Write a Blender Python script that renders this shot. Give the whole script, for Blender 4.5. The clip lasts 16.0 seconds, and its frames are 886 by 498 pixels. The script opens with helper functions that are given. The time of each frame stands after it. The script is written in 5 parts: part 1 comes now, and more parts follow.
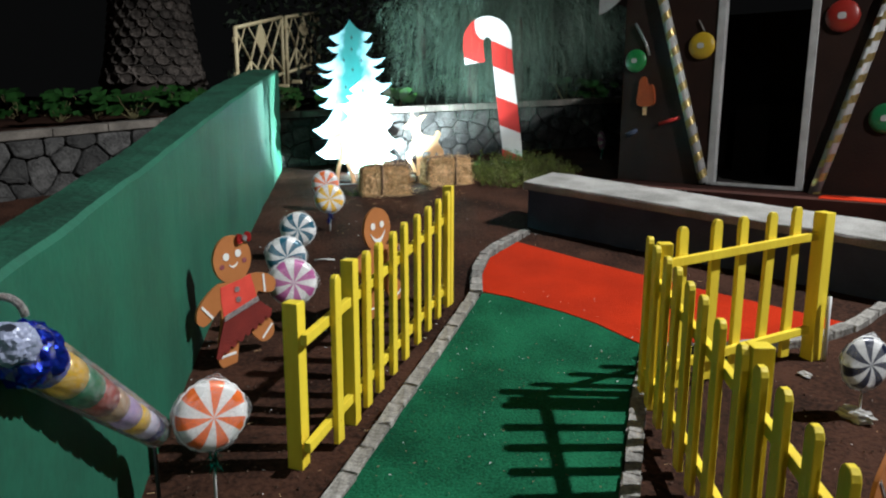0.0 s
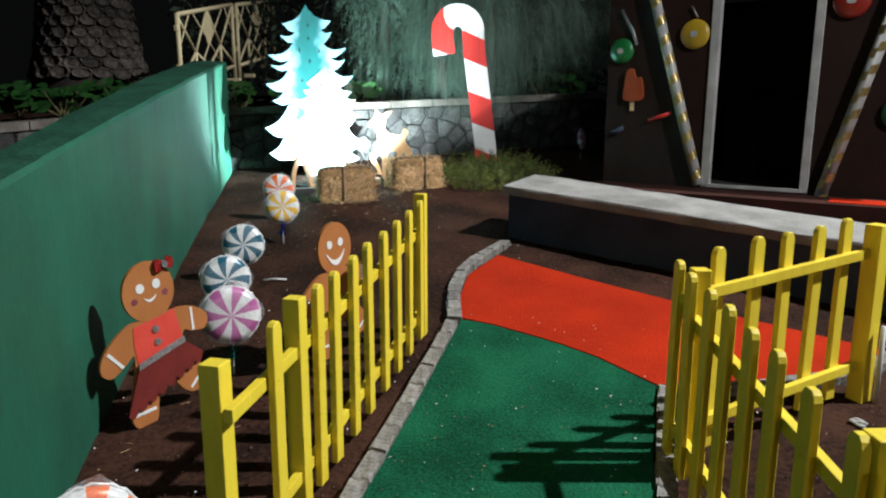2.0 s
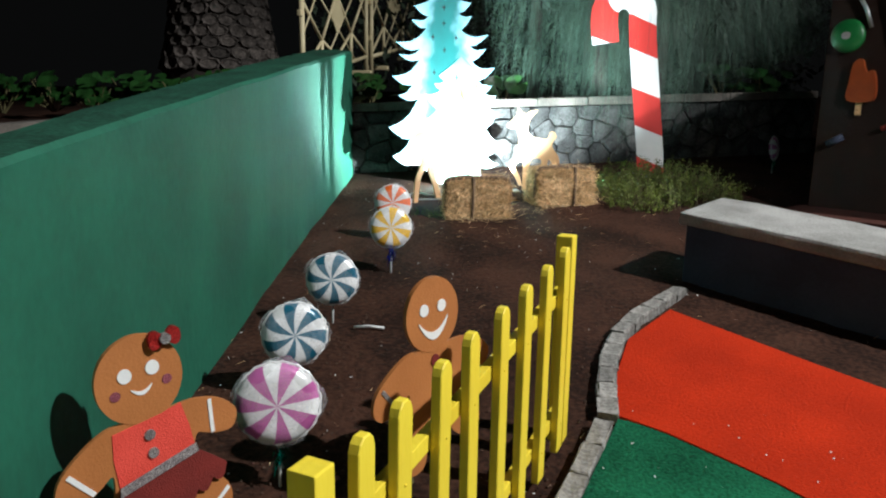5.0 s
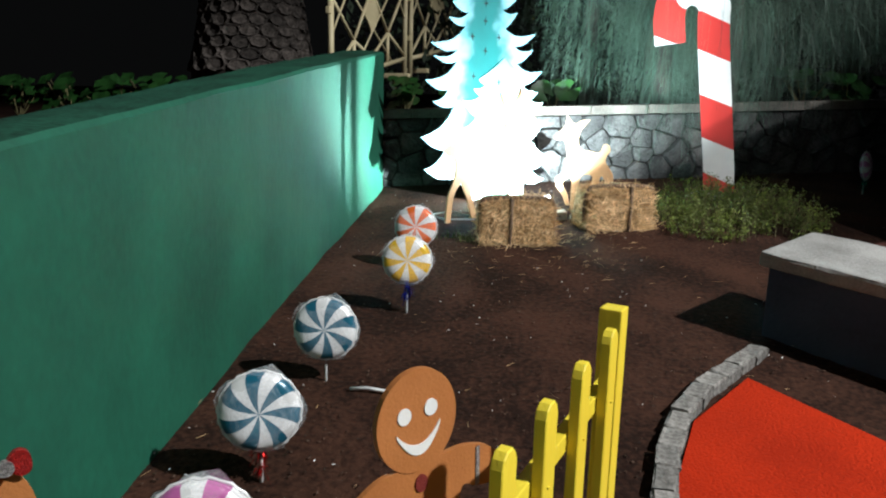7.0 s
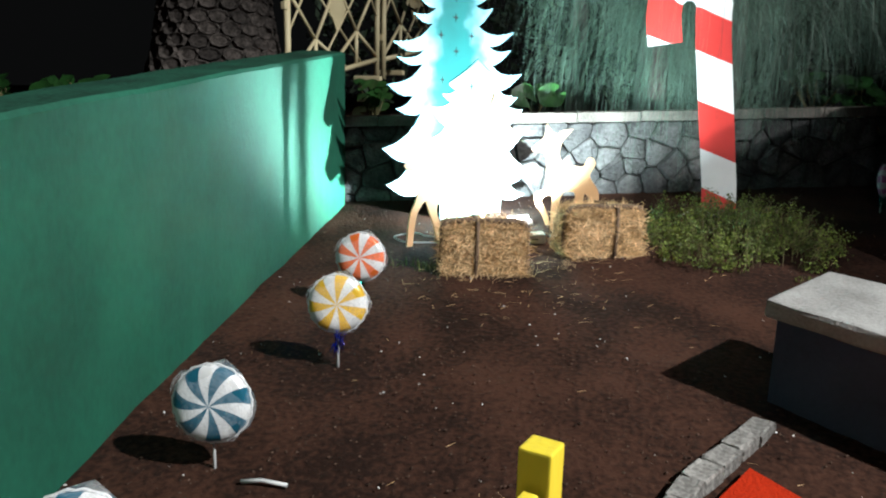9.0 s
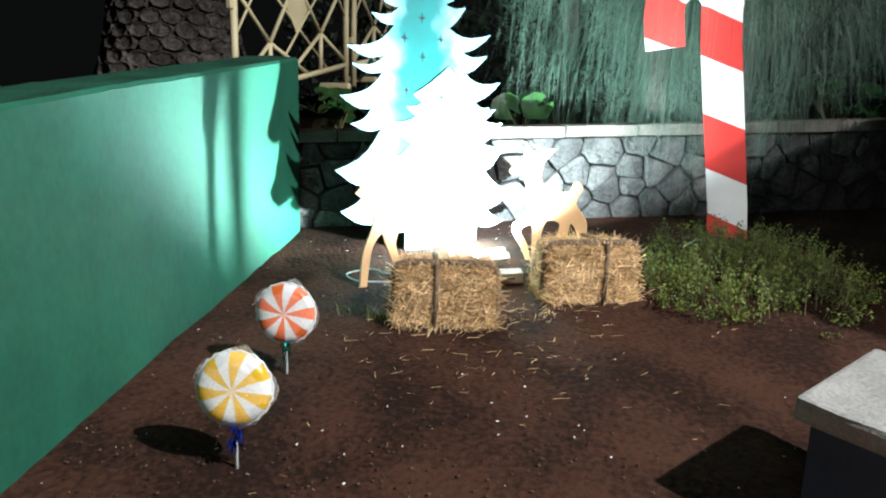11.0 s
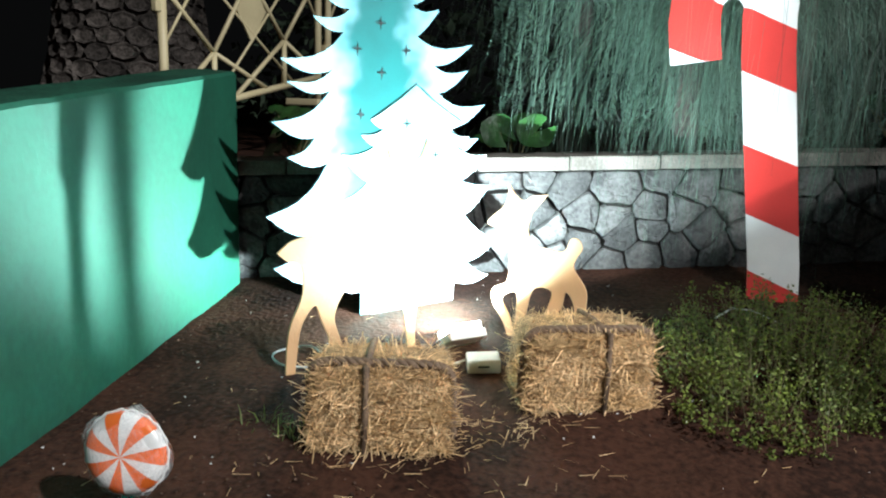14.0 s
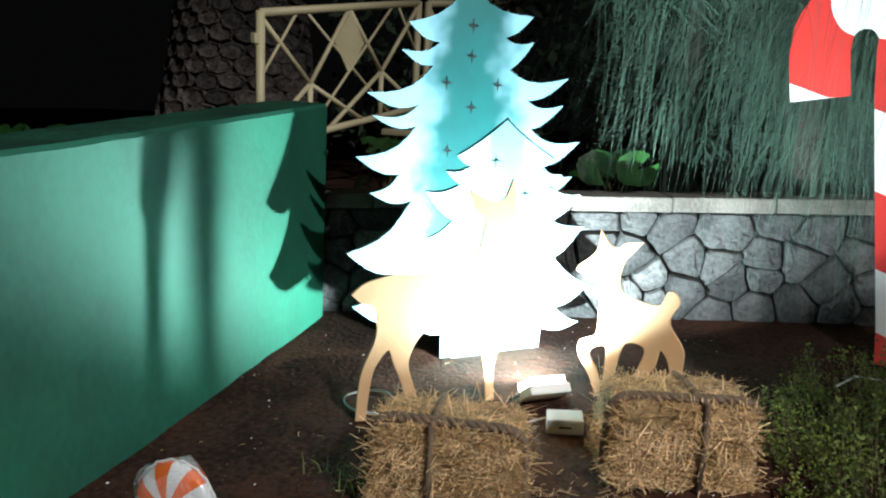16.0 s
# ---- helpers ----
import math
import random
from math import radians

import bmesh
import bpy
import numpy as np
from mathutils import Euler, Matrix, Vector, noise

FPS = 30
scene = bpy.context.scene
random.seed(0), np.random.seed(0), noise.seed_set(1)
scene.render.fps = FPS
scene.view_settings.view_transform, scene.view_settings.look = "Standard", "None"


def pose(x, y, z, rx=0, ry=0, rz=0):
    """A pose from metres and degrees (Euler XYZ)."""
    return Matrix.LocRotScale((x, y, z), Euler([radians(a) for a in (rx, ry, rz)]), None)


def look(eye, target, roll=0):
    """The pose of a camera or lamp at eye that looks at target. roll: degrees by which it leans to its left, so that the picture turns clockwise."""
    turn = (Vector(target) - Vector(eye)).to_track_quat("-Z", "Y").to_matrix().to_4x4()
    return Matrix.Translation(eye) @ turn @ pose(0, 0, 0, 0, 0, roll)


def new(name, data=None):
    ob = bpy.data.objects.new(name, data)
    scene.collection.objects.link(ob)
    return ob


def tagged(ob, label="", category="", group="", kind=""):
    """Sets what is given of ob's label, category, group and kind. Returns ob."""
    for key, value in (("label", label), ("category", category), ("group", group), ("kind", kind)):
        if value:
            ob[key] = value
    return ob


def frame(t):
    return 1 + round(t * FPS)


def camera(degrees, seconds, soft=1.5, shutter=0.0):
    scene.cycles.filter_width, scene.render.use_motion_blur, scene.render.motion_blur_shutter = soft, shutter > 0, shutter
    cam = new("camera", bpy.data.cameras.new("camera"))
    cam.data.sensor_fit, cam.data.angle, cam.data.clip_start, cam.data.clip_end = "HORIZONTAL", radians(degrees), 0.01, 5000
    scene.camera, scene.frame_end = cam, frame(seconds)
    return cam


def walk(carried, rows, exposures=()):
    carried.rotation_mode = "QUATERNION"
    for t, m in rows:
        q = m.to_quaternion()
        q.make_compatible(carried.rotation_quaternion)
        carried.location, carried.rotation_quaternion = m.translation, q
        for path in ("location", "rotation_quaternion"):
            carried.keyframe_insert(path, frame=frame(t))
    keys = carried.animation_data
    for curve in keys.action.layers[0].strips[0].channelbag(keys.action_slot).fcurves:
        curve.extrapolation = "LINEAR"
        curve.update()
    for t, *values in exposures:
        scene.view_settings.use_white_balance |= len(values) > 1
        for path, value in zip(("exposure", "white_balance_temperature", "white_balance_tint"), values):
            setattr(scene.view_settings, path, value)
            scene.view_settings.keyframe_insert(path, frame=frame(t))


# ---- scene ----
cam = camera(63.0, 16.0, soft=2.1)
METRES, EYE, TILT, LEAN, TURN = 6.0, 1.5, 0.0, 0.0, 0.0
ROWS = [
    (0.0, 0.0, 0.0, 0.0, 0.04, -11.32, -0.21),
    (0.5, 0.0066, 0.0275, -0.0029, -0.0, -11.27, -0.22),
    (1.0, -0.0014, 0.0583, -0.0043, -2.24, -11.29, -0.18),
    (1.5, -0.0042, 0.0941, -0.0054, -2.76, -11.31, 0.01),
    (2.0, -0.0053, 0.1348, -0.0064, -2.72, -11.41, -0.15),
    (2.5, -0.0172, 0.1773, -0.0073, -2.28, -11.39, -0.18),
    (3.0, -0.0117, 0.2148, -0.0083, 0.42, -11.3, -0.11),
    (3.5, -0.0042, 0.2473, -0.0099, 7.08, -11.48, -0.76),
    (4.0, -0.0093, 0.2804, -0.0075, 7.91, -11.45, -0.92),
    (4.5, -0.0064, 0.3175, -0.0081, 8.15, -11.6, -0.92),
    (7.0, 0.0014, 0.484, -0.0013, 13.42, -11.58, -1.42),
    (7.5, -0.0018, 0.5109, 0.0017, 13.57, -11.48, -1.44),
    (8.0, 0.0124, 0.5454, 0.0036, 13.69, -11.59, -1.35),
    (8.5, 0.0195, 0.5772, 0.0051, 13.67, -11.57, -1.49),
    (11.0, 0.0321, 0.7432, 0.021, 14.08, -11.43, -1.59),
    (11.5, 0.0429, 0.7795, 0.0255, 14.21, -11.42, -1.49),
    (12.0, 0.0402, 0.8112, 0.0279, 14.17, -11.42, -1.62),
    (12.5, 0.0349, 0.8463, 0.0311, 14.34, -11.28, -1.63),
    (13.0, 0.0421, 0.8762, 0.0351, 14.41, -11.23, -1.58),
    (13.5, 0.049, 0.9044, 0.0386, 16.33, -11.34, -1.81),
    (14.0, 0.0434, 0.9288, 0.0437, 16.56, -11.27, -1.94),
    (14.5, 0.0424, 0.9471, 0.0457, 21.42, -11.43, -2.28),
    (15.0, 0.056, 0.9607, 0.0508, 24.56, -11.57, -2.46),
    (15.5, 0.05, 0.9683, 0.0519, 24.84, -11.57, -2.62),
    (16.0, 0.0468, 0.9657, 0.0535, 25.07, -9.73, -2.73),
]
walk(cam, [(t, pose(0, 0, EYE, TILT, LEAN, TURN) @ pose(METRES * x, METRES * y, METRES * z, 90 + pitch, roll, yaw)) for t, x, y, z, yaw, pitch, roll in ROWS],
     [(0.0, 0.12), (3.5, 0.12), (7.0, 0.15), (8.5, 0.28), (11.0, 0.58), (13.0, 0.46), (14.5, 0.04), (15.5, -0.28), (16.0, -0.46)])

# ---- light: night sky, one street flood high on a mast, one ground flood behind the bales ----
world = bpy.data.worlds.new("night")
scene.world = world
world.use_nodes = True
world.node_tree.nodes["Background"].inputs["Color"].default_value = (0.55, 0.58, 0.6, 1)
world.node_tree.nodes["Background"].inputs["Strength"].default_value = 0.0045

STREET = (9.0, 3.15, 10.0)
lamp = new("street_flood_light", bpy.data.lights.new("street_flood_light", "SPOT"))
lamp.matrix_world = look(STREET, (0.4, 5.6, 0.2))
lamp.data.energy, lamp.data.color, lamp.data.shadow_soft_size = 9200, (0.955, 0.985, 1.0), 0.13
lamp.data.spot_size, lamp.data.spot_blend = radians(60), 0.8

path_lamp = new("path_lamp_light", bpy.data.lights.new("path_lamp_light", "SPOT"))
path_lamp.matrix_world = look((0.3, -5.5, 5.2), (0.4, 2.5, 0.0))
path_lamp.data.energy, path_lamp.data.color, path_lamp.data.shadow_soft_size = 230, (0.97, 0.985, 1.0), 0.25
path_lamp.data.spot_size, path_lamp.data.spot_blend = radians(56), 0.9

# added fill spot with no known lamp behind it, brightens the kiosk front
kiosk_fill = new("kiosk_lamp_light", bpy.data.lights.new("kiosk_lamp_light", "SPOT"))
kiosk_fill.matrix_world = look((6.5, -1.0, 6.5), (3.5, 7.9, 1.6))
kiosk_fill.data.energy, kiosk_fill.data.color, kiosk_fill.data.shadow_soft_size = 2600, (0.98, 0.985, 1.0), 0.15
kiosk_fill.data.spot_size, kiosk_fill.data.spot_blend = radians(30), 0.8

FLOOD = (-0.57, 8.78, 0.70)
FLOOD_POSE = look(FLOOD, (-0.91, 9.11, 1.42))
flood = new("ground_flood_light", bpy.data.lights.new("ground_flood_light", "SPOT"))
flood.matrix_world = FLOOD_POSE @ pose(0, 0, -0.036)
flood.data.spot_size, flood.data.spot_blend, flood.data.shadow_soft_size = radians(174), 0.5, 0.02
flood.data.energy, flood.data.color = 1180, (0.72, 0.93, 1.0)


# ---- materials ----
def mat(name, a, b=None, scale=8.0, rough=0.7, bump=0.0, bump_scale=60.0, metal=0.0, fine=0.25, coat=0.0, per_piece=0.0, stretch=(1, 1, 1), island=0.0, gloss=0.5):
    """A surface whose colour wanders between a and b at two scales, with fine relief."""
    m = bpy.data.materials.new(name)
    m.use_nodes = True
    nt = m.node_tree
    n, link = nt.nodes, nt.links.new
    p = n["Principled BSDF"]
    b = b or tuple(c * 0.72 for c in a)
    co = n.new("ShaderNodeTexCoord")
    mp = n.new("ShaderNodeMapping")
    mp.inputs["Scale"].default_value = stretch
    link(co.outputs["Object"], mp.inputs["Vector"])
    big, small = n.new("ShaderNodeTexNoise"), n.new("ShaderNodeTexNoise")
    big.inputs["Scale"].default_value, big.inputs["Detail"].default_value = scale, 5
    small.inputs["Scale"].default_value, small.inputs["Detail"].default_value = bump_scale, 4
    for t in (big, small):
        link(mp.outputs["Vector"], t.inputs["Vector"])
    ramp = n.new("ShaderNodeMapRange")
    ramp.inputs["From Min"].default_value, ramp.inputs["From Max"].default_value = 0.32, 0.68
    mixf = n.new("ShaderNodeMath")
    mixf.operation = "MULTIPLY_ADD"
    link(small.outputs["Fac"], mixf.inputs[0])
    mixf.inputs[1].default_value = fine
    link(big.outputs["Fac"], mixf.inputs[2])
    sub = n.new("ShaderNodeMath")
    sub.operation = "SUBTRACT"
    link(mixf.outputs[0], sub.inputs[0])
    sub.inputs[1].default_value = fine * 0.5
    link(sub.outputs[0], ramp.inputs["Value"])
    mx = n.new("ShaderNodeMix")
    mx.data_type = "RGBA"
    link(ramp.outputs["Result"], mx.inputs["Factor"])
    mx.inputs["A"].default_value, mx.inputs["B"].default_value = (*a, 1), (*b, 1)
    out = mx.outputs["Result"]
    if per_piece:
        oi = n.new("ShaderNodeObjectInfo")
        hsv = n.new("ShaderNodeHueSaturation")
        mr = n.new("ShaderNodeMapRange")
        mr.inputs["To Min"].default_value, mr.inputs["To Max"].default_value = 1 - per_piece, 1 + per_piece
        link(oi.outputs["Random"], mr.inputs["Value"])
        link(mr.outputs["Result"], hsv.inputs["Value"])
        link(out, hsv.inputs["Color"])
        out = hsv.outputs["Color"]
    if island:
        geo, hs, mi = n.new("ShaderNodeNewGeometry"), n.new("ShaderNodeHueSaturation"), n.new("ShaderNodeMapRange")
        mi.inputs["To Min"].default_value, mi.inputs["To Max"].default_value = 1 - island, 1 + island
        link(geo.outputs["Random Per Island"], mi.inputs["Value"])
        link(mi.outputs["Result"], hs.inputs["Value"])
        link(out, hs.inputs["Color"])
        out = hs.outputs["Color"]
    link(out, p.inputs["Base Color"])
    p.inputs["Roughness"].default_value, p.inputs["Metallic"].default_value = rough, metal
    p.inputs["Coat Weight"].default_value = coat
    p.inputs["Specular IOR Level"].default_value = gloss
    if bump:
        bp = n.new("ShaderNodeBump")
        bp.inputs["Strength"].default_value, bp.inputs["Distance"].default_value = min(1, bump), 0.01
        link(small.outputs["Fac"], bp.inputs["Height"])
        link(bp.outputs["Normal"], p.inputs["Normal"])
    return m


def snowy(name, middle, edge, half_width, top, foot):
    """Airbrushed board: a coloured middle that fades to white at the branch tips, with cloudy edges."""
    m = mat(name, middle, tuple(c * 0.8 for c in middle), 5, 0.45, 0.05, 90)
    nt = m.node_tree
    n, link = nt.nodes, nt.links.new
    p = n["Principled BSDF"]
    co, sep = n.new("ShaderNodeTexCoord"), n.new("ShaderNodeSeparateXYZ")
    link(co.outputs["Object"], sep.inputs[0])
    ab = n.new("ShaderNodeMath")
    ab.operation = "ABSOLUTE"
    link(sep.outputs["X"], ab.inputs[0])
    wide = n.new("ShaderNodeMapRange")
    wide.inputs["From Min"].default_value, wide.inputs["From Max"].default_value = top, foot
    wide.inputs["To Min"].default_value, wide.inputs["To Max"].default_value = half_width * 0.45, half_width
    link(sep.outputs["Z"], wide.inputs["Value"])
    dv = n.new("ShaderNodeMath")
    dv.operation = "DIVIDE"
    link(ab.outputs[0], dv.inputs[0])
    link(wide.outputs[0], dv.inputs[1])
    cloud = n.new("ShaderNodeTexNoise")
    cloud.inputs["Scale"].default_value, cloud.inputs["Detail"].default_value = 6, 2
    link(co.outputs["Object"], cloud.inputs["Vector"])
    add = n.new("ShaderNodeMath")
    add.operation = "MULTIPLY_ADD"
    link(cloud.outputs["Fac"], add.inputs[0])
    add.inputs[1].default_value = 0.9
    link(dv.outputs[0], add.inputs[2])
    r = n.new("ShaderNodeMapRange")
    r.interpolation_type = "SMOOTHSTEP"
    r.inputs["From Min"].default_value, r.inputs["From Max"].default_value = 0.75, 1.3
    link(add.outputs[0], r.inputs["Value"])
    mx = n.new("ShaderNodeMix")
    mx.data_type = "RGBA"
    link(r.outputs["Result"], mx.inputs["Factor"])
    link(p.inputs["Base Color"].links[0].from_socket, mx.inputs["A"])
    mx.inputs["B"].default_value = (*edge, 1)
    link(mx.outputs["Result"], p.inputs["Base Color"])
    return m


def clear_film(name):
    m = bpy.data.materials.new(name)
    m.use_nodes = True
    nt = m.node_tree
    n, link = nt.nodes, nt.links.new
    tr, gl, fr, mx = n.new("ShaderNodeBsdfTransparent"), n.new("ShaderNodeBsdfGlossy"), n.new("ShaderNodeFresnel"), n.new("ShaderNodeMixShader")
    gl.inputs["Roughness"].default_value = 0.15
    fr.inputs["IOR"].default_value = 1.5
    noise_, bump = n.new("ShaderNodeTexNoise"), n.new("ShaderNodeBump")
    noise_.inputs["Scale"].default_value = 25
    bump.inputs["Distance"].default_value = 0.02
    link(noise_.outputs["Fac"], bump.inputs["Height"])
    link(bump.outputs["Normal"], gl.inputs["Normal"])
    link(fr.outputs[0], mx.inputs[0])
    link(tr.outputs[0], mx.inputs[1])
    link(gl.outputs[0], mx.inputs[2])
    # thin milky haze of creased cellophane
    haze, mist, cr = n.new("ShaderNodeBsdfDiffuse"), n.new("ShaderNodeMixShader"), n.new("ShaderNodeMapRange")
    haze.inputs["Color"].default_value = (0.75, 0.76, 0.78, 1)
    cr.inputs["From Min"].default_value, cr.inputs["From Max"].default_value = 0.4, 0.7
    cr.inputs["To Min"].default_value, cr.inputs["To Max"].default_value = 0.04, 0.22
    link(noise_.outputs["Fac"], cr.inputs["Value"])
    link(cr.outputs["Result"], mist.inputs[0])
    link(mx.outputs[0], mist.inputs[1])
    link(haze.outputs[0], mist.inputs[2])
    link(mist.outputs[0], n["Material Output"].inputs["Surface"])
    return m


def lit(name, colour, strength):
    m = bpy.data.materials.new(name)
    m.use_nodes = True
    p = m.node_tree.nodes["Principled BSDF"]
    p.inputs["Emission Color"].default_value, p.inputs["Emission Strength"].default_value = (*colour, 1), strength
    return m


SOIL = mat("soil", (0.057, 0.0245, 0.0150), (0.0165, 0.0076, 0.0050), 2.2, 0.95, 1.0, 38, fine=0.9, gloss=0.12)
CRUMB = mat("soil_crumb", (0.10, 0.062, 0.045), (0.04, 0.024, 0.017), 8.0, 0.95, 0.0, 38, island=0.6, gloss=0.1)
GREEN_PLASTER = mat("green_plaster", (0.0068, 0.112, 0.063), (0.0032, 0.060, 0.034), 1.7, 0.7, 0.25, 34, fine=0.3, stretch=(1, 1, 0.7))
GREEN_CAP = mat("green_plaster_dark", (0.014, 0.080, 0.048), (0.007, 0.036, 0.022), 3.5, 0.85, 0.7, 40, fine=0.8, gloss=0.2)
GREEN_CARPET = mat("green_carpet", (0.010, 0.125, 0.058), (0.0032, 0.048, 0.022), 2.2, 0.95, 1.0, 75, fine=0.8, gloss=0.1)
RED_CARPET = mat("red_carpet", (0.50, 0.029, 0.006), (0.36, 0.020, 0.0045), 2.6, 0.95, 0.9, 90, fine=0.7, gloss=0.1)
YELLOW = mat("yellow_paint", (0.86, 0.67, 0.05), (0.74, 0.54, 0.035), 7, 0.5, 0.3, 50, stretch=(1, 1, 0.25))
CONCRETE = mat("concrete", (0.37, 0.36, 0.34), (0.20, 0.195, 0.18), 4, 0.9, 0.6, 70, fine=0.5)
BRICK = mat("kerb_block", (0.30, 0.285, 0.26), (0.11, 0.10, 0.09), 9, 0.9, 0.9, 50, fine=0.9, per_piece=0.22)
SLATE_PAINT = mat("dark_painted_block", (0.050, 0.066, 0.11), (0.028, 0.038, 0.066), 2.5, 0.8, 0.5, 50)
STONE = mat("basalt_rubble", (0.080, 0.077, 0.074), (0.020, 0.019, 0.0185), 7, 0.9, 0.9, 40, fine=0.7, per_piece=0.5)
MORTAR = mat("dark_mortar", (0.03, 0.027, 0.025), (0.014, 0.013, 0.012), 12, 0.95, 0.8, 60)
COPING = mat("coping", (0.20, 0.175, 0.15), (0.09, 0.078, 0.066), 5, 0.9, 0.6, 60, fine=0.5)
GINGER = mat("gingerbread_board", (0.47, 0.170, 0.048), (0.39, 0.135, 0.036), 5, 0.6, 0.2, 120)
WHITE = mat("white_paint", (0.82, 0.82, 0.80), (0.74, 0.74, 0.73), 6, 0.5, 0.1, 90)
RED = mat("red_paint", (0.66, 0.035, 0.03), (0.52, 0.03, 0.022), 3, 0.5, 0.1, 90)
FELT_RED = mat("coral_felt", (0.78, 0.075, 0.05), (0.66, 0.055, 0.035), 8, 0.9, 0.4, 200)
FELT_DARK = mat("dark_red_felt", (0.20, 0.018, 0.012), (0.14, 0.012, 0.008), 8, 0.95, 0.5, 200)
GLITTER_RED = mat("red_glitter", (0.55, 0.02, 0.015), (0.25, 0.008, 0.008), 90, 0.35, 1.0, 260, metal=0.5, fine=0.9)
SILVER = mat("silver_glitter", (0.55, 0.52, 0.50), (0.22, 0.2, 0.2), 110, 0.35, 1.0, 300, metal=0.6, fine=0.9)
CHEEK = mat("cheek_glitter", (0.30, 0.07, 0.09), (0.2, 0.04, 0.06), 90, 0.6, 0.6, 260)
STRAW_CORE = mat("packed_straw", (0.46, 0.29, 0.13), (0.15, 0.085, 0.035), 11, 0.9, 1.0, 60, fine=0.9, stretch=(0.4, 1, 1))
STRAW = mat("straw", (0.95, 0.66, 0.36), (0.55, 0.33, 0.14), 14, 0.8, 1.0, 90, fine=0.7, stretch=(0.35, 1, 1), island=0.45)
TWINE = mat("twine", (0.24, 0.16, 0.10), (0.14, 0.09, 0.06), 30, 0.9, 0.6, 120)
DEER = mat("fawn_brown_paint", (0.74, 0.46, 0.25), (0.66, 0.39, 0.20), 4, 0.55, 0.15, 90)
TREE_PAINT = snowy("snowy_teal_board", (0.004, 0.088, 0.086), (0.18, 0.34, 0.39), 0.50, 2.0, 0.4)
TREE_PALE = snowy("snowy_pale_board", (0.12, 0.36, 0.36), (0.36, 0.55, 0.56), 0.36, 1.3, 0.3)
# shade inside holes as colour: thin near-black faces laid on uncut surfaces
HOLE = mat("cut_hole_shadow", (0.006, 0.012, 0.012), (0.004, 0.008, 0.008), 5, 0.9)
CREAM = mat("cream_plastic", (0.66, 0.56, 0.34), (0.55, 0.46, 0.27), 4, 0.5, 0.1, 60)
BARK = mat("palm_bark", (0.06, 0.048, 0.04), (0.027, 0.021, 0.017), 9, 0.95, 1.0, 40, fine=0.5)
BARK_PALE = mat("palm_leaf_scar", (0.15, 0.125, 0.11), (0.036, 0.029, 0.024), 14, 0.95, 1.0, 50, fine=0.8, island=0.5)
BLADE = mat("weeping_blade", (0.060, 0.108, 0.074), (0.022, 0.050, 0.033), 3, 0.6, island=0.75)
LEAF = mat("glossy_leaf", (0.022, 0.085, 0.018), (0.008, 0.032, 0.007), 9, 0.35, 0.3, 40)
SHRUB = mat("shrub_leaf", (0.135, 0.175, 0.020), (0.055, 0.080, 0.011), 7, 0.7, island=0.5)
STEM = mat("shrub_stem", (0.17, 0.15, 0.06), (0.09, 0.08, 0.035), 9, 0.8)
DARK_LEAF = mat("dark_foliage", (0.035, 0.06, 0.03), (0.018, 0.03, 0.016), 5, 0.8)
CHOC = mat("chocolate_board", (0.020, 0.0082, 0.0052), (0.012, 0.005, 0.0032), 3, 0.7, 0.3, 40, gloss=0.2)
# white paint darkened in its colour to stand for weaker light at the kiosk
DIMMED_WHITE = mat("dimmed_white_paint", (0.42, 0.42, 0.41), (0.30, 0.30, 0.29), 6, 0.6, 0.2, 60)
# red carpet with the shade before the kiosk put into its colour
PLINTH_SHADE = mat("shaded_red_carpet", (0.050, 0.014, 0.009), (0.028, 0.009, 0.006), 4, 0.9, 0.5, 60, gloss=0.2)
# near-black on every inside surface puts the unlit room into the colour
SHADE_INSIDE = mat("shaded_interior", (0.018, 0.013, 0.011), (0.012, 0.009, 0.008), 3, 0.9)
FILM = clear_film("clear_wrap")
BLACK = mat("black_metal", (0.02, 0.02, 0.022), (0.012, 0.012, 0.013), 9, 0.5)
STEEL = mat("galvanised_steel", (0.50, 0.50, 0.50), (0.36, 0.36, 0.36), 20, 0.4, metal=0.8)
STICK = mat("plastic_stick", (0.62, 0.62, 0.60), (0.5, 0.5, 0.5), 20, 0.4)
LENS = lit("lit_lens", (0.85, 0.98, 1.0), 60)


def foil(name, c):
    return mat(name, c, tuple(x * 0.75 for x in c), 6, 0.30, 0.25, 16, metal=0.08)


FOIL_WHITE = foil("pearl_foil", (0.80, 0.80, 0.79))


# ---- mesh helpers ----
def ground_z(y):
    return -0.413 + 0.1185 * y


def part(name, bm, material, parent=None, label="", smooth=False):
    """Links a bmesh as one mesh object, under a thing or a part."""
    me = bpy.data.meshes.new(name)
    bmesh.ops.recalc_face_normals(bm, faces=bm.faces)
    if smooth:
        for f in bm.faces:
            f.smooth = True
    bm.to_mesh(me)
    bm.free()
    me.materials.append(material)
    ob = new(name, me)
    ob.parent = parent
    if label:
        ob["label"] = label
    return ob


def thing(name, m, label, category, group="", kind=""):
    ob = new(name)
    ob.empty_display_size = 0.1
    ob.matrix_world = m
    return tagged(ob, label, category, group, kind)


def box(bm, sx, sy, sz, m=None, bevel=0.0):
    """A box whose base sits on z = 0 of m."""
    vs = bmesh.ops.create_cube(bm, size=1)["verts"]
    bmesh.ops.transform(bm, verts=vs, matrix=(m or Matrix()) @ Matrix.Translation((0, 0, sz / 2)) @ Matrix.Diagonal((sx, sy, sz, 1)))
    if bevel:
        es = list({e for v in vs for e in v.link_edges})
        bmesh.ops.bevel(bm, geom=es, offset=bevel, segments=2, affect="EDGES", profile=0.6)
    return bm


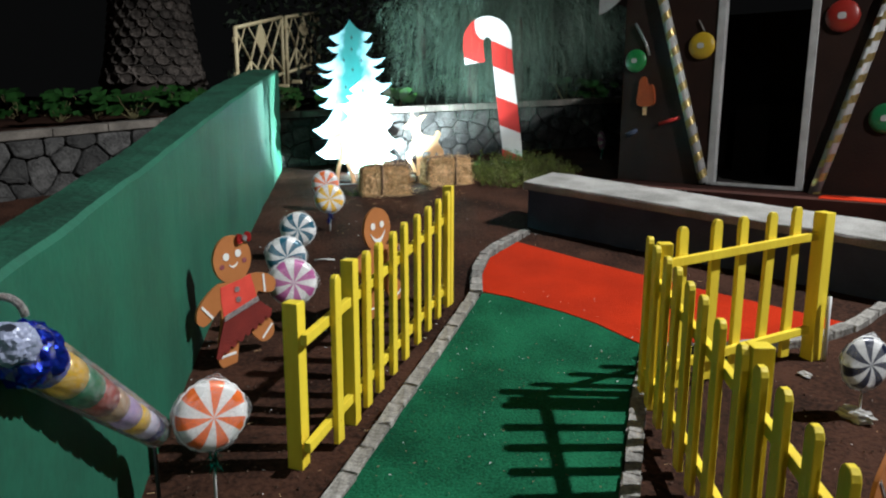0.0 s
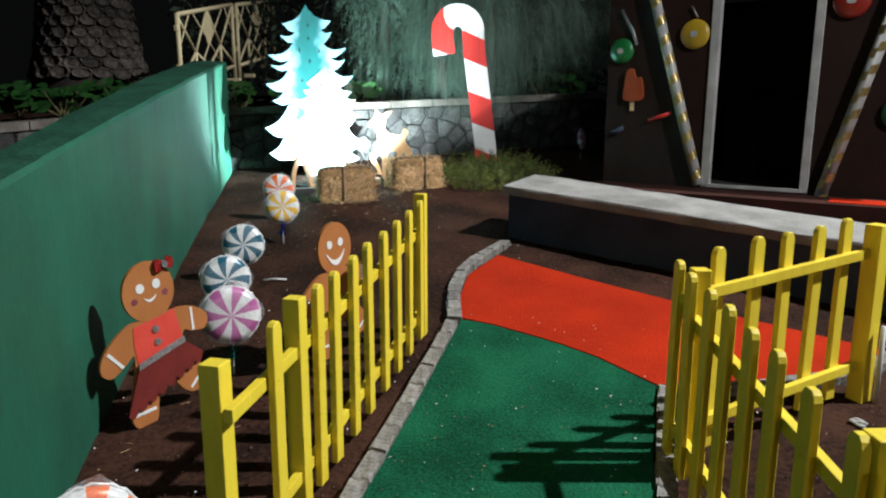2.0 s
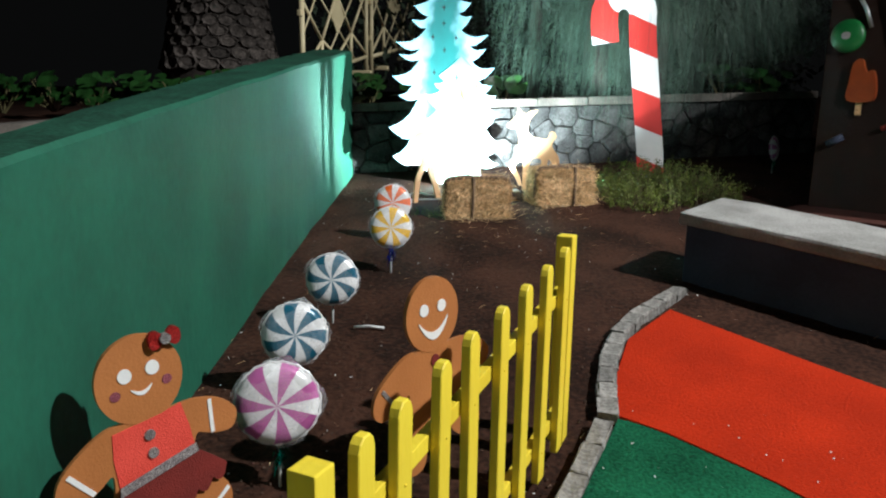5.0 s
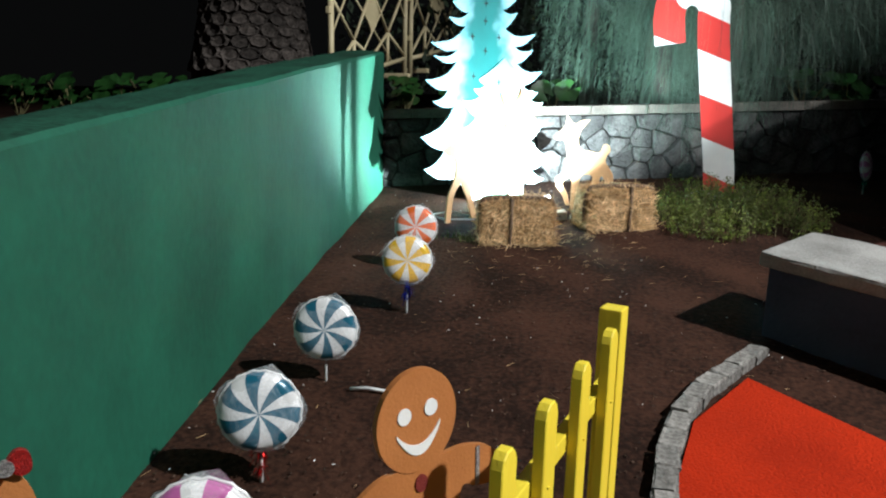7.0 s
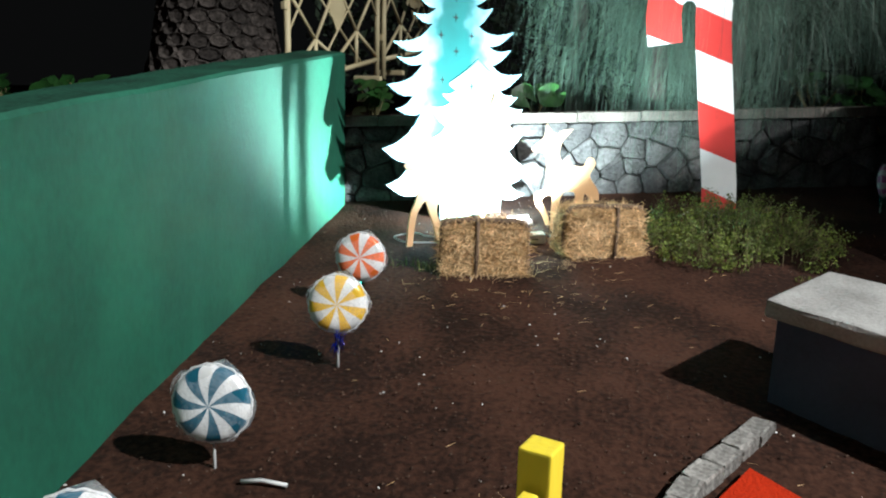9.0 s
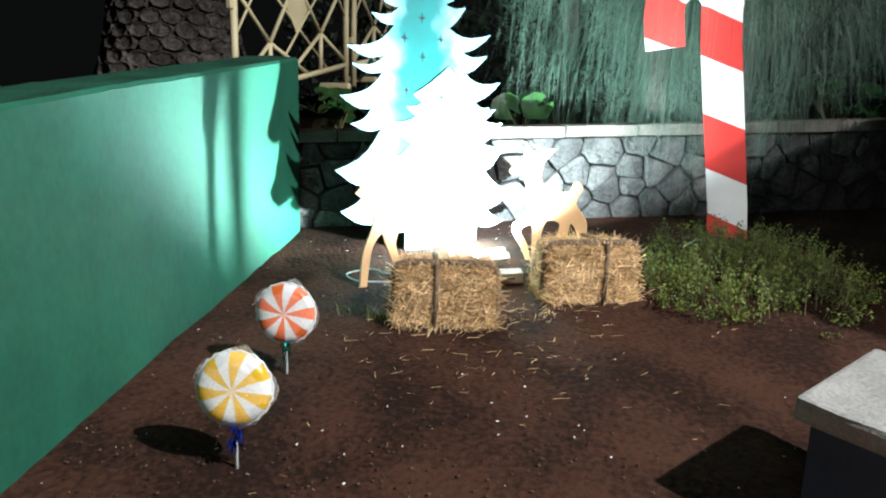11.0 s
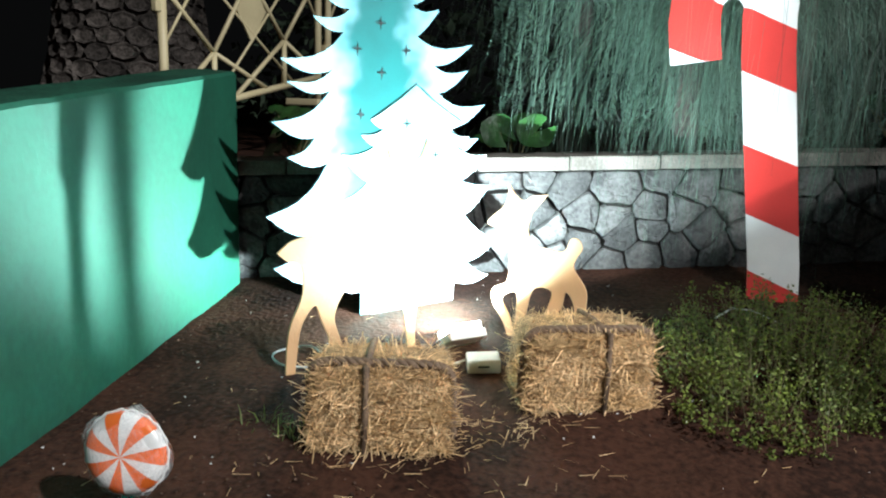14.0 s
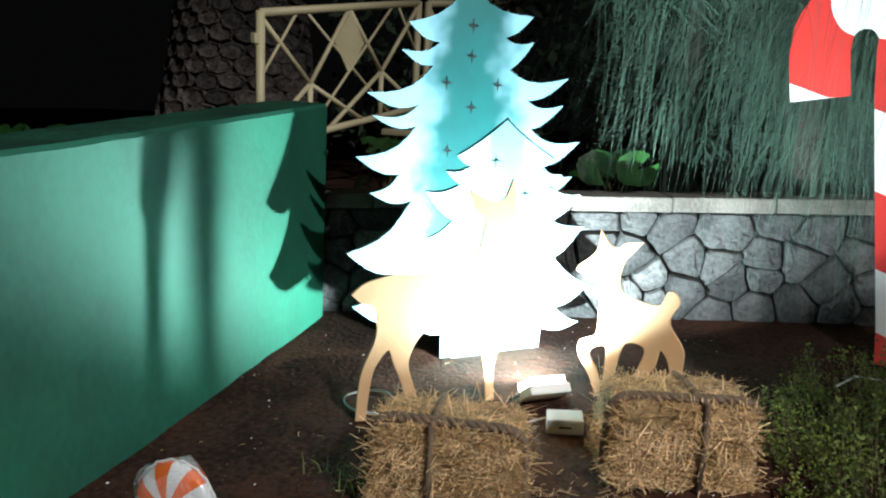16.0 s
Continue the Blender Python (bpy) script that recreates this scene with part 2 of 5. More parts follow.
def boxed(sx, sy, sz, m=None, bevel=0.0):
    return box(bmesh.new(), sx, sy, sz, m, bevel)


def spline(points, steps=6):
    """A closed smooth outline through control points; a point with a third value is a sharp corner."""
    out, n = [], len(points)
    P = [Vector(p[:2]) for p in points]
    sharp = [len(p) > 2 for p in points]
    for i in range(n):
        a, b = P[i], P[(i + 1) % n]
        ta = Vector((0, 0)) if sharp[i] else (P[(i + 1) % n] - P[i - 1]) * 0.5
        tb = Vector((0, 0)) if sharp[(i + 1) % n] else (P[(i + 2) % n] - P[i]) * 0.5
        for k in range(steps):
            s = k / steps
            h = (2 * s**3 - 3 * s**2 + 1, s**3 - 2 * s**2 + s, -2 * s**3 + 3 * s**2, s**3 - s**2)
            out.append(a * h[0] + ta * h[1] + b * h[2] + tb * h[3])
    return out


def ellipse(cx, cz, rx, rz, n=28, turn=0.0):
    c, s = math.cos(radians(turn)), math.sin(radians(turn))
    return [Vector((cx + rx * math.cos(a) * c - rz * math.sin(a) * s, cz + rx * math.cos(a) * s + rz * math.sin(a) * c)) for a in [2 * math.pi * k / n for k in range(n)]]


def board(outline, thick, front=0.0, bm=None):
    """A flat board cut to an outline in x, z; its front lies at y = -front and its back thick behind."""
    bm = bm or bmesh.new()
    f = bm.faces.new([bm.verts.new((p[0], -front, p[1])) for p in outline])
    ex = bmesh.ops.extrude_face_region(bm, geom=[f])
    bmesh.ops.translate(bm, verts=[v for v in ex["geom"] if isinstance(v, bmesh.types.BMVert)], vec=(0, thick, 0))
    bmesh.ops.triangulate(bm, faces=[q for q in bm.faces if len(q.verts) > 4])
    return bm


def tube(points, radius, sides=6, bm=None, ends=True):
    """A round bar along points; radius may be a list."""
    bm = bm or bmesh.new()
    rings = []
    pts = [Vector(p) for p in points]
    for i, p in enumerate(pts):
        d = (pts[min(i + 1, len(pts) - 1)] - pts[max(i - 1, 0)]).normalized()
        q = d.to_track_quat("Z", "Y")
        r = radius[i] if isinstance(radius, (list, tuple)) else radius
        rings.append([bm.verts.new(p + q @ Vector((r * math.cos(2 * math.pi * k / sides), r * math.sin(2 * math.pi * k / sides), 0))) for k in range(sides)])
    for a, b in zip(rings, rings[1:]):
        for k in range(sides):
            bm.faces.new((a[k], a[(k + 1) % sides], b[(k + 1) % sides], b[k]))
    if ends:
        bm.faces.new(rings[0][::-1])
        bm.faces.new(rings[-1])
    return bm


def poly_slab(points, top, thick):
    """A slab over a plan outline; top is a height or a function of y."""
    bm = bmesh.new()
    h = top if callable(top) else (lambda y: top)
    up = [bm.verts.new((x, y, h(y))) for x, y in points]
    dn = [bm.verts.new((x, y, h(y) - thick)) for x, y in points]
    bm.faces.new(up)
    bm.faces.new(dn[::-1])
    for i in range(len(points)):
        j = (i + 1) % len(points)
        bm.faces.new((up[i], dn[i], dn[j], up[j]))
    bmesh.ops.triangulate(bm, faces=[f for f in bm.faces if len(f.verts) > 4])
    return bm


# ---- ground: one sloping sheet out to the dark ----
def build_ground():
    bm = bmesh.new()
    xs = [-60, -30, -15, -8, -5] + [-4 + 0.1 * i for i in range(91)] + [6, 9, 15, 30, 60]
    ys = [-40, -20, -10, -5] + [-2 + 0.1 * i for i in range(131)] + [12, 15, 20, 30, 50]
    rows = []
    for y in ys:
        row = []
        for x in xs:
            z = ground_z(max(-3, min(y, 12)))
            if -4 < x < 5 and -2 < y < 11:
                z += 0.012 * noise.noise((x * 2.1, y * 2.1, 0)) + 0.007 * noise.noise((x * 9, y * 9, 4)) - 0.004
            row.append(bm.verts.new((x, y, z)))
        rows.append(row)
    for a, b in zip(rows, rows[1:]):
        for i in range(len(xs) - 1):
            bm.faces.new((a[i], a[i + 1], b[i + 1], b[i]))
    tagged(part("ground", bm, SOIL, smooth=True), "dark brown bare volcanic soil sloping gently uphill", "ground", kind="structure")


build_ground()

# carpets
GREEN_EDGE = [(-1.15, 0.2), (-0.08, 0.3), (0.72, 2.69), (0.97, 3.52), (1.19, 4.12), (0.965, 4.444), (0.80, 4.61), (0.62, 4.75), (0.45, 4.88), (0.28, 4.95), (-0.05, 3.84), (-0.41, 2.69)]
tagged(part("green_carpet", poly_slab(GREEN_EDGE, lambda y: ground_z(y) + 0.022, 0.03), GREEN_CARPET), "worn green felt carpet of a putting lane", "carpet", kind="structure")
RED_EDGE = [(0.283, 4.96), (0.46, 4.865), (0.63, 4.735), (0.80, 4.60), (0.97, 4.43), (1.20, 4.10), (1.30, 4.14), (1.70, 4.15), (2.25, 4.26), (2.60, 4.42), (1.742, 5.10), (1.235, 5.55), (0.64, 6.12), (0.38, 5.70), (0.29, 5.28)]
tagged(part("red_carpet", poly_slab(RED_EDGE, lambda y: ground_z(y) + 0.028, 0.03), RED_CARPET), "bright orange-red felt carpet laid at the lane's turn", "carpet", kind="structure")


# kerbs: single blocks along a line
def kerb(name, line, label, length=0.2, width=0.075, height=0.045):
    top = thing(name, Matrix(), label, "kerb", kind="structure")
    shared = []
    for k in range(4):
        bm = boxed(length * random.uniform(0.93, 0.97), width * random.uniform(0.94, 1.03), height + 0.06, pose(0, 0, -0.06), 0.006)
        for v in bm.verts:
            v.co += Vector([random.uniform(-0.006, 0.006) for _ in range(3)])
        me = bpy.data.meshes.new("kerb_block")
        bm.to_mesh(me)
        bm.free()
        me.materials.append(BRICK)
        shared.append(me)
    P = [Vector((*p, ground_z(p[1]))) for p in line]
    run = [0]
    for a, b in zip(P, P[1:]):
        run.append(run[-1] + (b - a).length)
    n = max(1, round(run[-1] / length))
    for k in range(n):
        s = (k + 0.5) * run[-1] / n
        i = max(j for j in range(len(P) - 1) if run[j] <= s)
        d = P[i + 1] - P[i]
        c = P[i] + d * ((s - run[i]) / (run[i + 1] - run[i]))
        ob = new("kerb_block", shared[k % 4])
        ob.parent = top
        ob.matrix_local = Matrix.Translation(c + Vector((0, 0, random.uniform(-0.004, 0.004)))) @ d.to_track_quat("X", "Z").to_matrix().to_4x4() @ pose(0, 0, 0, random.uniform(-2, 2), 0, random.uniform(-2, 2))
    return top


kerb("kerb_left", [(-1.2, 0.2), (-0.45, 2.66), (-0.095, 3.82), (0.225, 4.90)], "worn grey concrete edging blocks beside the green lane")
kerb("kerb_bend", [(0.24, 4.95), (0.247, 5.2), (0.267, 5.42), (0.34, 5.76), (0.45, 6.0), (0.59, 6.21), (0.74, 6.44)], "grey edging blocks set in a curve round the red carpet", 0.14, 0.085)
kerb("kerb_right", [(-0.04, 0.3), (0.765, 2.69), (1.015, 3.52), (1.225, 4.09)], "grey edging blocks flaked with dirt along the lane", 0.17)
kerb("kerb_far", [(1.28, 4.08), (1.7, 4.09), (2.2, 4.19), (2.6, 4.40), (3.0, 4.74)], "pale edging blocks curving away round the red carpet")


# ---- green wall ----
def build_green_wall():
    A, B = Vector((-1.02, 0.9)), Vector((-2.055, 9.25))
    d = (B - A).normalized()
    n = Vector((-d.y, d.x))
    top = lambda y: 0.862 + 0.113 * y
    bm = bmesh.new()
    N = 90
    prof = []
    for i in range(N + 1):
        c = A.lerp(B, i / N)
        c.x -= 0.035 * max(0.0, math.sin(math.pi * (c.y - 2.7) / 6.5))
        g, t = ground_z(c.y), top(c.y)
        ring = []
        w = 0.215 + 0.16 * min(1.0, max(0.0, (c.y - 3.5) / 3.5))
        for off, z in ((0, g - 0.3), (0, g), (0, t - 0.30), (0, t - 0.018), (0.018, t), (w * 0.5, t + 0.008), (w - 0.015, t + 0.004), (w, t - 0.02), (w, g - 0.3)):
            wob = 0.006 * noise.noise((c.y * 1.7, z * 2.2, off * 3)) + 0.003 * noise.noise((c.y * 7, z * 7, 2))
            q = c + n * (off + wob)
            ring.append(bm.verts.new((q.x, q.y, z + (wob if z > g else 0))))
        prof.append(ring)
    for a, b in zip(prof, prof[1:]):
        for k in range(len(a) - 1):
            bm.faces.new((a[k], a[k + 1], b[k + 1], b[k])).material_index = 1 if k in (4, 5, 6) else 0
    bm.faces.new(prof[0])
    bm.faces.new(prof[-1][::-1])
    wall = part("wall_green", bm, GREEN_PLASTER)
    wall.data.materials.append(GREEN_CAP)
    tagged(wall, "green painted plaster garden wall with rough darker top", "wall", kind="structure")


build_green_wall()


# ---- rubble retaining wall with coping ----
def clip_poly(poly, p, n):
    out = []
    for i, a in enumerate(poly):
        b = poly[(i + 1) % len(poly)]
        da, db = (a - p).dot(n), (b - p).dot(n)
        if da <= 0:
            out.append(a)
        if da * db < 0:
            out.append(a + (b - a) * (da / (da - db)))
    return out


def rubble_wall(name, A, B, zfoot, height, label, cell=0.24, coping=True):
    A, B = Vector(A), Vector(B)
    d = (B - A)
    L = d.length
    ang = math.degrees(math.atan2(d.y, d.x))
    top = thing(name, pose(A.x, A.y, zfoot, 0, 0, ang), label, "wall", kind="structure")
    part("backing", boxed(L, 0.3, height - 0.02, pose(L / 2, 0.17, 0)), MORTAR, top)
    seeds, nx, nz = [], int(L / cell), max(2, round(height / (cell * 0.72)))
    for i in range(nx):
        for k in range(nz):
            seeds.append(Vector(((i + 0.5 + 0.25 * (k % 2) + random.uniform(-0.46, 0.46)) * L / nx, (k + 0.5 + random.uniform(-0.46, 0.46)) * height / nz)))
    for s in seeds:
        poly = [Vector((0, 0)), Vector((L, 0)), Vector((L, height)), Vector((0, height))]
        for o in seeds:
            if o is not s and (o - s).length < cell * 3.2:
                poly = clip_poly(poly, (s + o) / 2, (o - s).normalized())
        if len(poly) < 3:
            continue
        c = sum(poly, Vector((0, 0))) / len(poly)
        bm = bmesh.new()
        dep = random.uniform(0.02, 0.065)
        rings = []
        pts = []
        for i, a in enumerate(poly):
            b = poly[(i + 1) % len(poly)]
            pts += [a.lerp(b, 0.12), a.lerp(b, 0.5) + Vector((random.uniform(-1, 1), random.uniform(-1, 1))) * 0.008, a.lerp(b, 0.88)]
        for sh, y in ((0.965, 0.02), (0.955, -dep * 0.45), (0.86, -dep * 0.9), (0.50, -dep)):
            rings.append([bm.verts.new((c.x + (p.x - c.x) * sh - c.x, y + random.uniform(-0.006, 0.006), c.y + (p.y - c.y) * sh - c.y)) for p in pts])
        for a, b in zip(rings, rings[1:]):
            for k in range(len(pts)):
                bm.faces.new((a[k], a[(k + 1) % len(pts)], b[(k + 1) % len(pts)], b[k]))
        bm.faces.new(rings[-1])
        ob = part("stone", bm, STONE, top)
        ob.location = (c.x, 0, c.y)
    slope = 0.1185 * d.y / L
    if coping:
        n = max(1, int(L / 0.55))
        for k in range(n):
            bm = boxed(L / n - 0.006, 0.40, 0.085, pose(L / n * (k + 0.5), 0.14 + random.uniform(-0.006, 0.006), height, 0, random.uniform(-0.4, 0.4), 0), 0.01)
            part("coping_slab", bm, COPING, top)
    for ob in top.children:
        for v in ob.data.vertices:
            v.co.z += slope * (v.co.x + ob.location.x)
    return top


rubble_wall("wall_stone_back", (-2.9, 9.05), (2.9, 11.27), ground_z(9.05) - 0.02, 0.64, "dark basalt rubble retaining wall with pale concrete coping")
rubble_wall("wall_stone_side", (-6.4, 6.05), (-2.93, 9.0), ground_z(6.05) - 0.02, 0.64, "unlit basalt rubble wall with concrete coping", 0.3)
bed = [(-12, 1.5), (-6.45, 6.2), (-2.95, 9.2), (2.85, 11.42), (7, 12.9), (12, 40), (-40, 40), (-40, 4)]
tagged(part("planting_bed", poly_slab(bed, lambda y: min(ground_z(y), 1.2) + 0.62, 0.5), SOIL), "raised dark planting bed behind the stone wall", "bed", kind="structure")


# ---- picket fences ----
def picket_mesh(h, w=0.062, t=0.027):
    """An upright slat with a rounded head."""
    o = [(-w / 2, 0), (w / 2, 0), (w / 2, h - 0.03), (w * 0.40, h - 0.012), (w * 0.2, h), (-w * 0.2, h), (-w * 0.40, h - 0.012), (-w / 2, h - 0.03)]
    bm = board(o, t, t / 2)
    bmesh.ops.bevel(bm, geom=[e for e in bm.edges if abs(e.verts[0].co.y - e.verts[1].co.y) < 1e-6 and e.calc_face_angle(0) > 1], offset=0.0025, segments=1, affect="EDGES")
    return bm


def fence(name, A, B, pickets, posts, label, side=1, height=0.78, lift=0.03, rise=0.0, rails=(0.115, 0.595)):
    """Pickets at given distances from A towards B on two rails; posts: (distance, height)."""
    A, B = Vector(A), Vector(B)
    d = B - A
    L = d.length
    ang = math.degrees(math.atan2(d.y, d.x))
    top = thing(name, pose(A.x, A.y, ground_z(A.y) + rise, 0, 0, ang), label, "fence", "yellow picket fences")
    slope = 0.1185 * d.y / L
    for z in rails:
        bm = boxed(L + 0.09, 0.03, 0.045, None, 0.003)
        for v in bm.verts:
            v.co.x += L / 2 - 0.03
            v.co.z += z + slope * v.co.x
        part("rail", bm, YELLOW, top)
    for x in pickets:
        h = height + random.uniform(-0.008, 0.008)
        p = part("picket", picket_mesh(h), YELLOW, top)
        p.matrix_local = pose(x, -0.0295 * side, slope * x + lift, 0, random.uniform(-0.8, 0.8), random.uniform(-2, 2))
        for z in (rails[0] + 0.022, rails[1] + 0.022):
            nail = bmesh.new()
            bmesh.ops.create_uvsphere(nail, u_segments=6, v_segments=4, radius=0.004)
            q = part("nail_head", nail, YELLOW, p)
            q.location = (random.uniform(-0.008, 0.008), -0.0140 * side, z - lift)
    for x, h, w, aside in posts:
        bm = boxed(w, w, h + 0.1, pose(0, 0, -0.1), 0.005)
        p = part("post", bm, YELLOW, top)
        p.matrix_local = pose(x, 0.012 * side + aside, slope * x, 0, random.uniform(-0.6, 0.6), 0)
    return top


fence("picket_fence", (-0.551, 2.922), (0.047, 4.834), [0.172, 0.505, 0.66, 0.86, 1.045, 1.255, 1.45, 1.645, 1.85], [(-0.004, 0.75, 0.072, 0.070), (0.398, 0.81, 0.064, -0.006), (1.985, 0.81, 0.062, -0.006)], "bright yellow painted wooden picket fence beside the lane", 1)
ALONG = [3.53, 3.385, 3.215, 3.055, 2.88, 2.72, 2.53, 2.315, 2.16, 1.99, 1.81, 1.63, 1.45, 1.27, 1.09, 0.91, 0.73, 0.55, 0.37]
fence("picket_fence", (1.004, 0.20), (1.057, 3.52), [y - 0.20 for y in ALONG], [(0.2, 0.83, 0.08, -0.01), (2.10, 0.86, 0.074, -0.01), (3.25, 0.85, 0.066, -0.01)], "bright yellow picket fence with square posts, thick paint", -1, 0.83, rails=(0.125, 0.635))
fence("picket_fence", (1.09, 3.50), (2.16, 4.03), [0.16, 0.382, 0.580, 0.782, 0.985], [(1.165, 0.855, 0.08, 0.0)], "short yellow picket fence across the end of the lane", -1, 0.868, rails=(0.15, 0.70))
bm = tube([(0, 0, -0.05), (0, 0, 0.385)], 0.012, 10)
gate_pin = part("steel_pin", bm, STICK, None, smooth=True)
gate_pin.matrix_world = pose(2.20, 3.965, ground_z(3.965), 2, -2, 0)
tagged(gate_pin, "pale grey rod driven in beside the fence post", "rod")

gate_rod = part("white_rod", tube([(0, 0, -0.05), (0, 0, 0.36)], 0.012, 10), STICK, None, smooth=True)
gate_rod.matrix_world = pose(1.233, 3.615, ground_z(3.615), 2, -2, 0)
tagged(gate_rod, "thin white rod standing beside the gate post", "rod")


# ---- flat painted boards ----
def board_at(name, x, y, angle, label, category, z=None, lean=0.0):
    return thing(name, pose(x, y, ground_z(y) if z is None else z, lean, 0, angle), label, category)


def christmas_tree():
    top = board_at("christmas_tree_board", -1.11, 9.08, 42, "teal painted plywood Christmas tree with snowy white branch tips", "decoration")
    g = ground_z(9.08)
    right = [(0.30, 2.36), (0.16, 2.25), (0.31, 2.24), (0.19, 2.10), (0.51, 2.08), (0.29, 1.96), (0.49, 1.945), (0.32, 1.82), (0.60, 1.77), (0.40, 1.64), (0.57, 1.59), (0.36, 1.46), (0.66, 1.33), (0.42, 1.13), (0.60, 0.96), (0.36, 0.86)]
    left = [(-0.32, 2.285), (-0.17, 2.205), (-0.35, 2.16), (-0.20, 2.095), (-0.51, 1.955), (-0.26, 1.91), (-0.48, 1.85), (-0.27, 1.81), (-0.555, 1.655), (-0.345, 1.58), (-0.485, 1.485), (-0.28, 1.455), (-0.59, 1.195), (-0.36, 1.09), (-0.555, 0.93), (-0.33, 0.84)]

    def branch(points):
        # from the crown down: tips are sharp, the upper edge of each branch sags, the lower edge bulges back to the stem
        out, prev = [], Vector((-0.035, 2.50))
        for i, p in enumerate(points):
            p = Vector(p)
            for k in range(1, 6):
                s = k / 5
                q = prev.lerp(p, s)
                sag = math.sin(math.pi * s)
                if i % 2 == 0:
                    q += Vector((-0.10 * (p.x - prev.x) * sag, -0.13 * abs(p.x - prev.x) * sag))
                else:
                    q += Vector((0.04 * (p.x - prev.x) * sag, -0.16 * abs(p.x - prev.x) * sag))
                out.append(q)
            prev = p
        return out

    outline = [Vector((-0.035, 2.50))] + branch(right) + [Vector((0.10, 0.84)), Vector((0.10, 0.62)), Vector((-0.10, 0.62)), Vector((-0.10, 0.84))] + branch(left)[::-1]
    part("tree_panel", board([(p.x, p.y - g) for p in outline], 0.02), TREE_PAINT, top)
    for sx, sz in ((-0.01, 2.29), (-0.01, 2.15), (-0.13, 2.02), (0.13, 2.025), (0.0, 1.91), (-0.11, 1.70), (0.17, 1.80), (0.06, 1.53), (-0.06, 1.32), (-0.17, 1.46), (0.26, 1.42)):
        star = []
        for k in range(8):
            r = 0.034 if k % 2 == 0 else 0.008
            a = radians(45 * k + 90)
            star.append((sx + r * 0.75 * math.cos(a), sz - g + r * math.sin(a)))
        part("star_hole", board(star, 0.003, 0.003), HOLE, top)
    for x in (-0.05, 0.06):
        part("stake", boxed(0.035, 0.03, 0.62, pose(x, 0.036, -0.22)), STEM, top)
    return top


def small_tree():
    top = board_at("christmas_tree_board", -0.9641, 9.2019, 42, "smaller pale snowy Christmas tree board standing before the tall one", "decoration")
    g = ground_z(9.2019)
    pts = [(0, 1.86)]
    half = [(0.29, 1.675), (0.20, 1.63), (0.35, 1.60), (0.26, 1.54), (0.47, 1.50), (0.30, 1.36), (0.45, 1.27), (0.33, 1.17), (0.56, 1.02), (0.36, 0.90), (0.52, 0.82), (0.28, 0.79), (0.27, 0.60)]
    smooth_half = []
    prev = Vector((0, 1.86))
    for i, p in enumerate(half):
        p = Vector(p)
        for k in range(1, 5):
            s = k / 4
            q = prev.lerp(p, s) + Vector((0, (0.10 if i % 2 == 0 else -0.12) * abs(p.x - prev.x) * math.sin(math.pi * s) * (-0.4 if i == 0 else -1 if i % 2 == 0 else 1)))
            smooth_half.append(q)
        prev = p
    outline = [Vector((0, 1.86))] + [Vector((q.x * 0.92, q.y)) for q in smooth_half] + [Vector((-q.x * 0.85, q.y)) for q in smooth_half[::-1]]
    part("tree_panel", board([(p.x, p.y - g) for p in outline], 0.006), TREE_PALE, top)
    for sx, sz in ((-0.05, 1.66), (0.12, 1.50)):
        star = [(sx + (0.026 if k % 2 == 0 else 0.006) * math.cos(radians(45 * k + 90)), sz - g + (0.032 if k % 2 == 0 else 0.007) * math.sin(radians(45 * k + 90))) for k in range(8)]
        part("star_hole", board(star, 0.003, 0.003), HOLE, top)
    return top


def deer():
    g = ground_z(8.42)
    ob = [(-0.06, 1.12, 1), (-0.01, 1.165), (0.06, 1.19), (0.14, 1.205), (0.28, 1.20), (0.40, 1.20), (0.46, 1.26), (0.49, 1.36), (0.50, 1.44), (0.455, 1.49), (0.425, 1.575, 1), (0.49, 1.535), (0.545, 1.525), (0.585, 1.545), (0.615, 1.625, 1), (0.635, 1.55), (0.635, 1.50), (0.70, 1.44), (0.78, 1.375), (0.765, 1.345), (0.70, 1.345), (0.635, 1.33), (0.62, 1.22), (0.60, 1.08), (0.58, 0.98), (0.585, 0.86), (0.575, 0.76), (0.592, 0.60, 1), (0.55, 0.60, 1), (0.535, 0.74), (0.52, 0.84), (0.50, 0.95), (0.42, 0.99), (0.33, 0.97), (0.245, 0.945), (0.19, 0.83), (0.215, 0.72), (0.255, 0.60, 1), (0.20, 0.60, 1), (0.165, 0.72), (0.125, 0.82), (0.10, 0.88), (0.045, 0.80), (0.025, 0.70), (0.012, 0.57, 1), (-0.03, 0.57, 1), (-0.022, 0.70), (-0.005, 0.80), (0.045, 0.93), (0.045, 1.04), (0.02, 1.075), (-0.02, 1.085)]
    bm = board([(1.015 * p[0], 1.001 * p[1] - 0.014 * p[0] - g) for p in spline(ob, 5)], 0.018)
    me = part("deer_board", bm, DEER)
    me.matrix_world = pose(-1.211, 8.314, g - 0.008, 0, 0, 42)
    tagged(me, "brown painted plywood deer standing before the trees", "decoration")


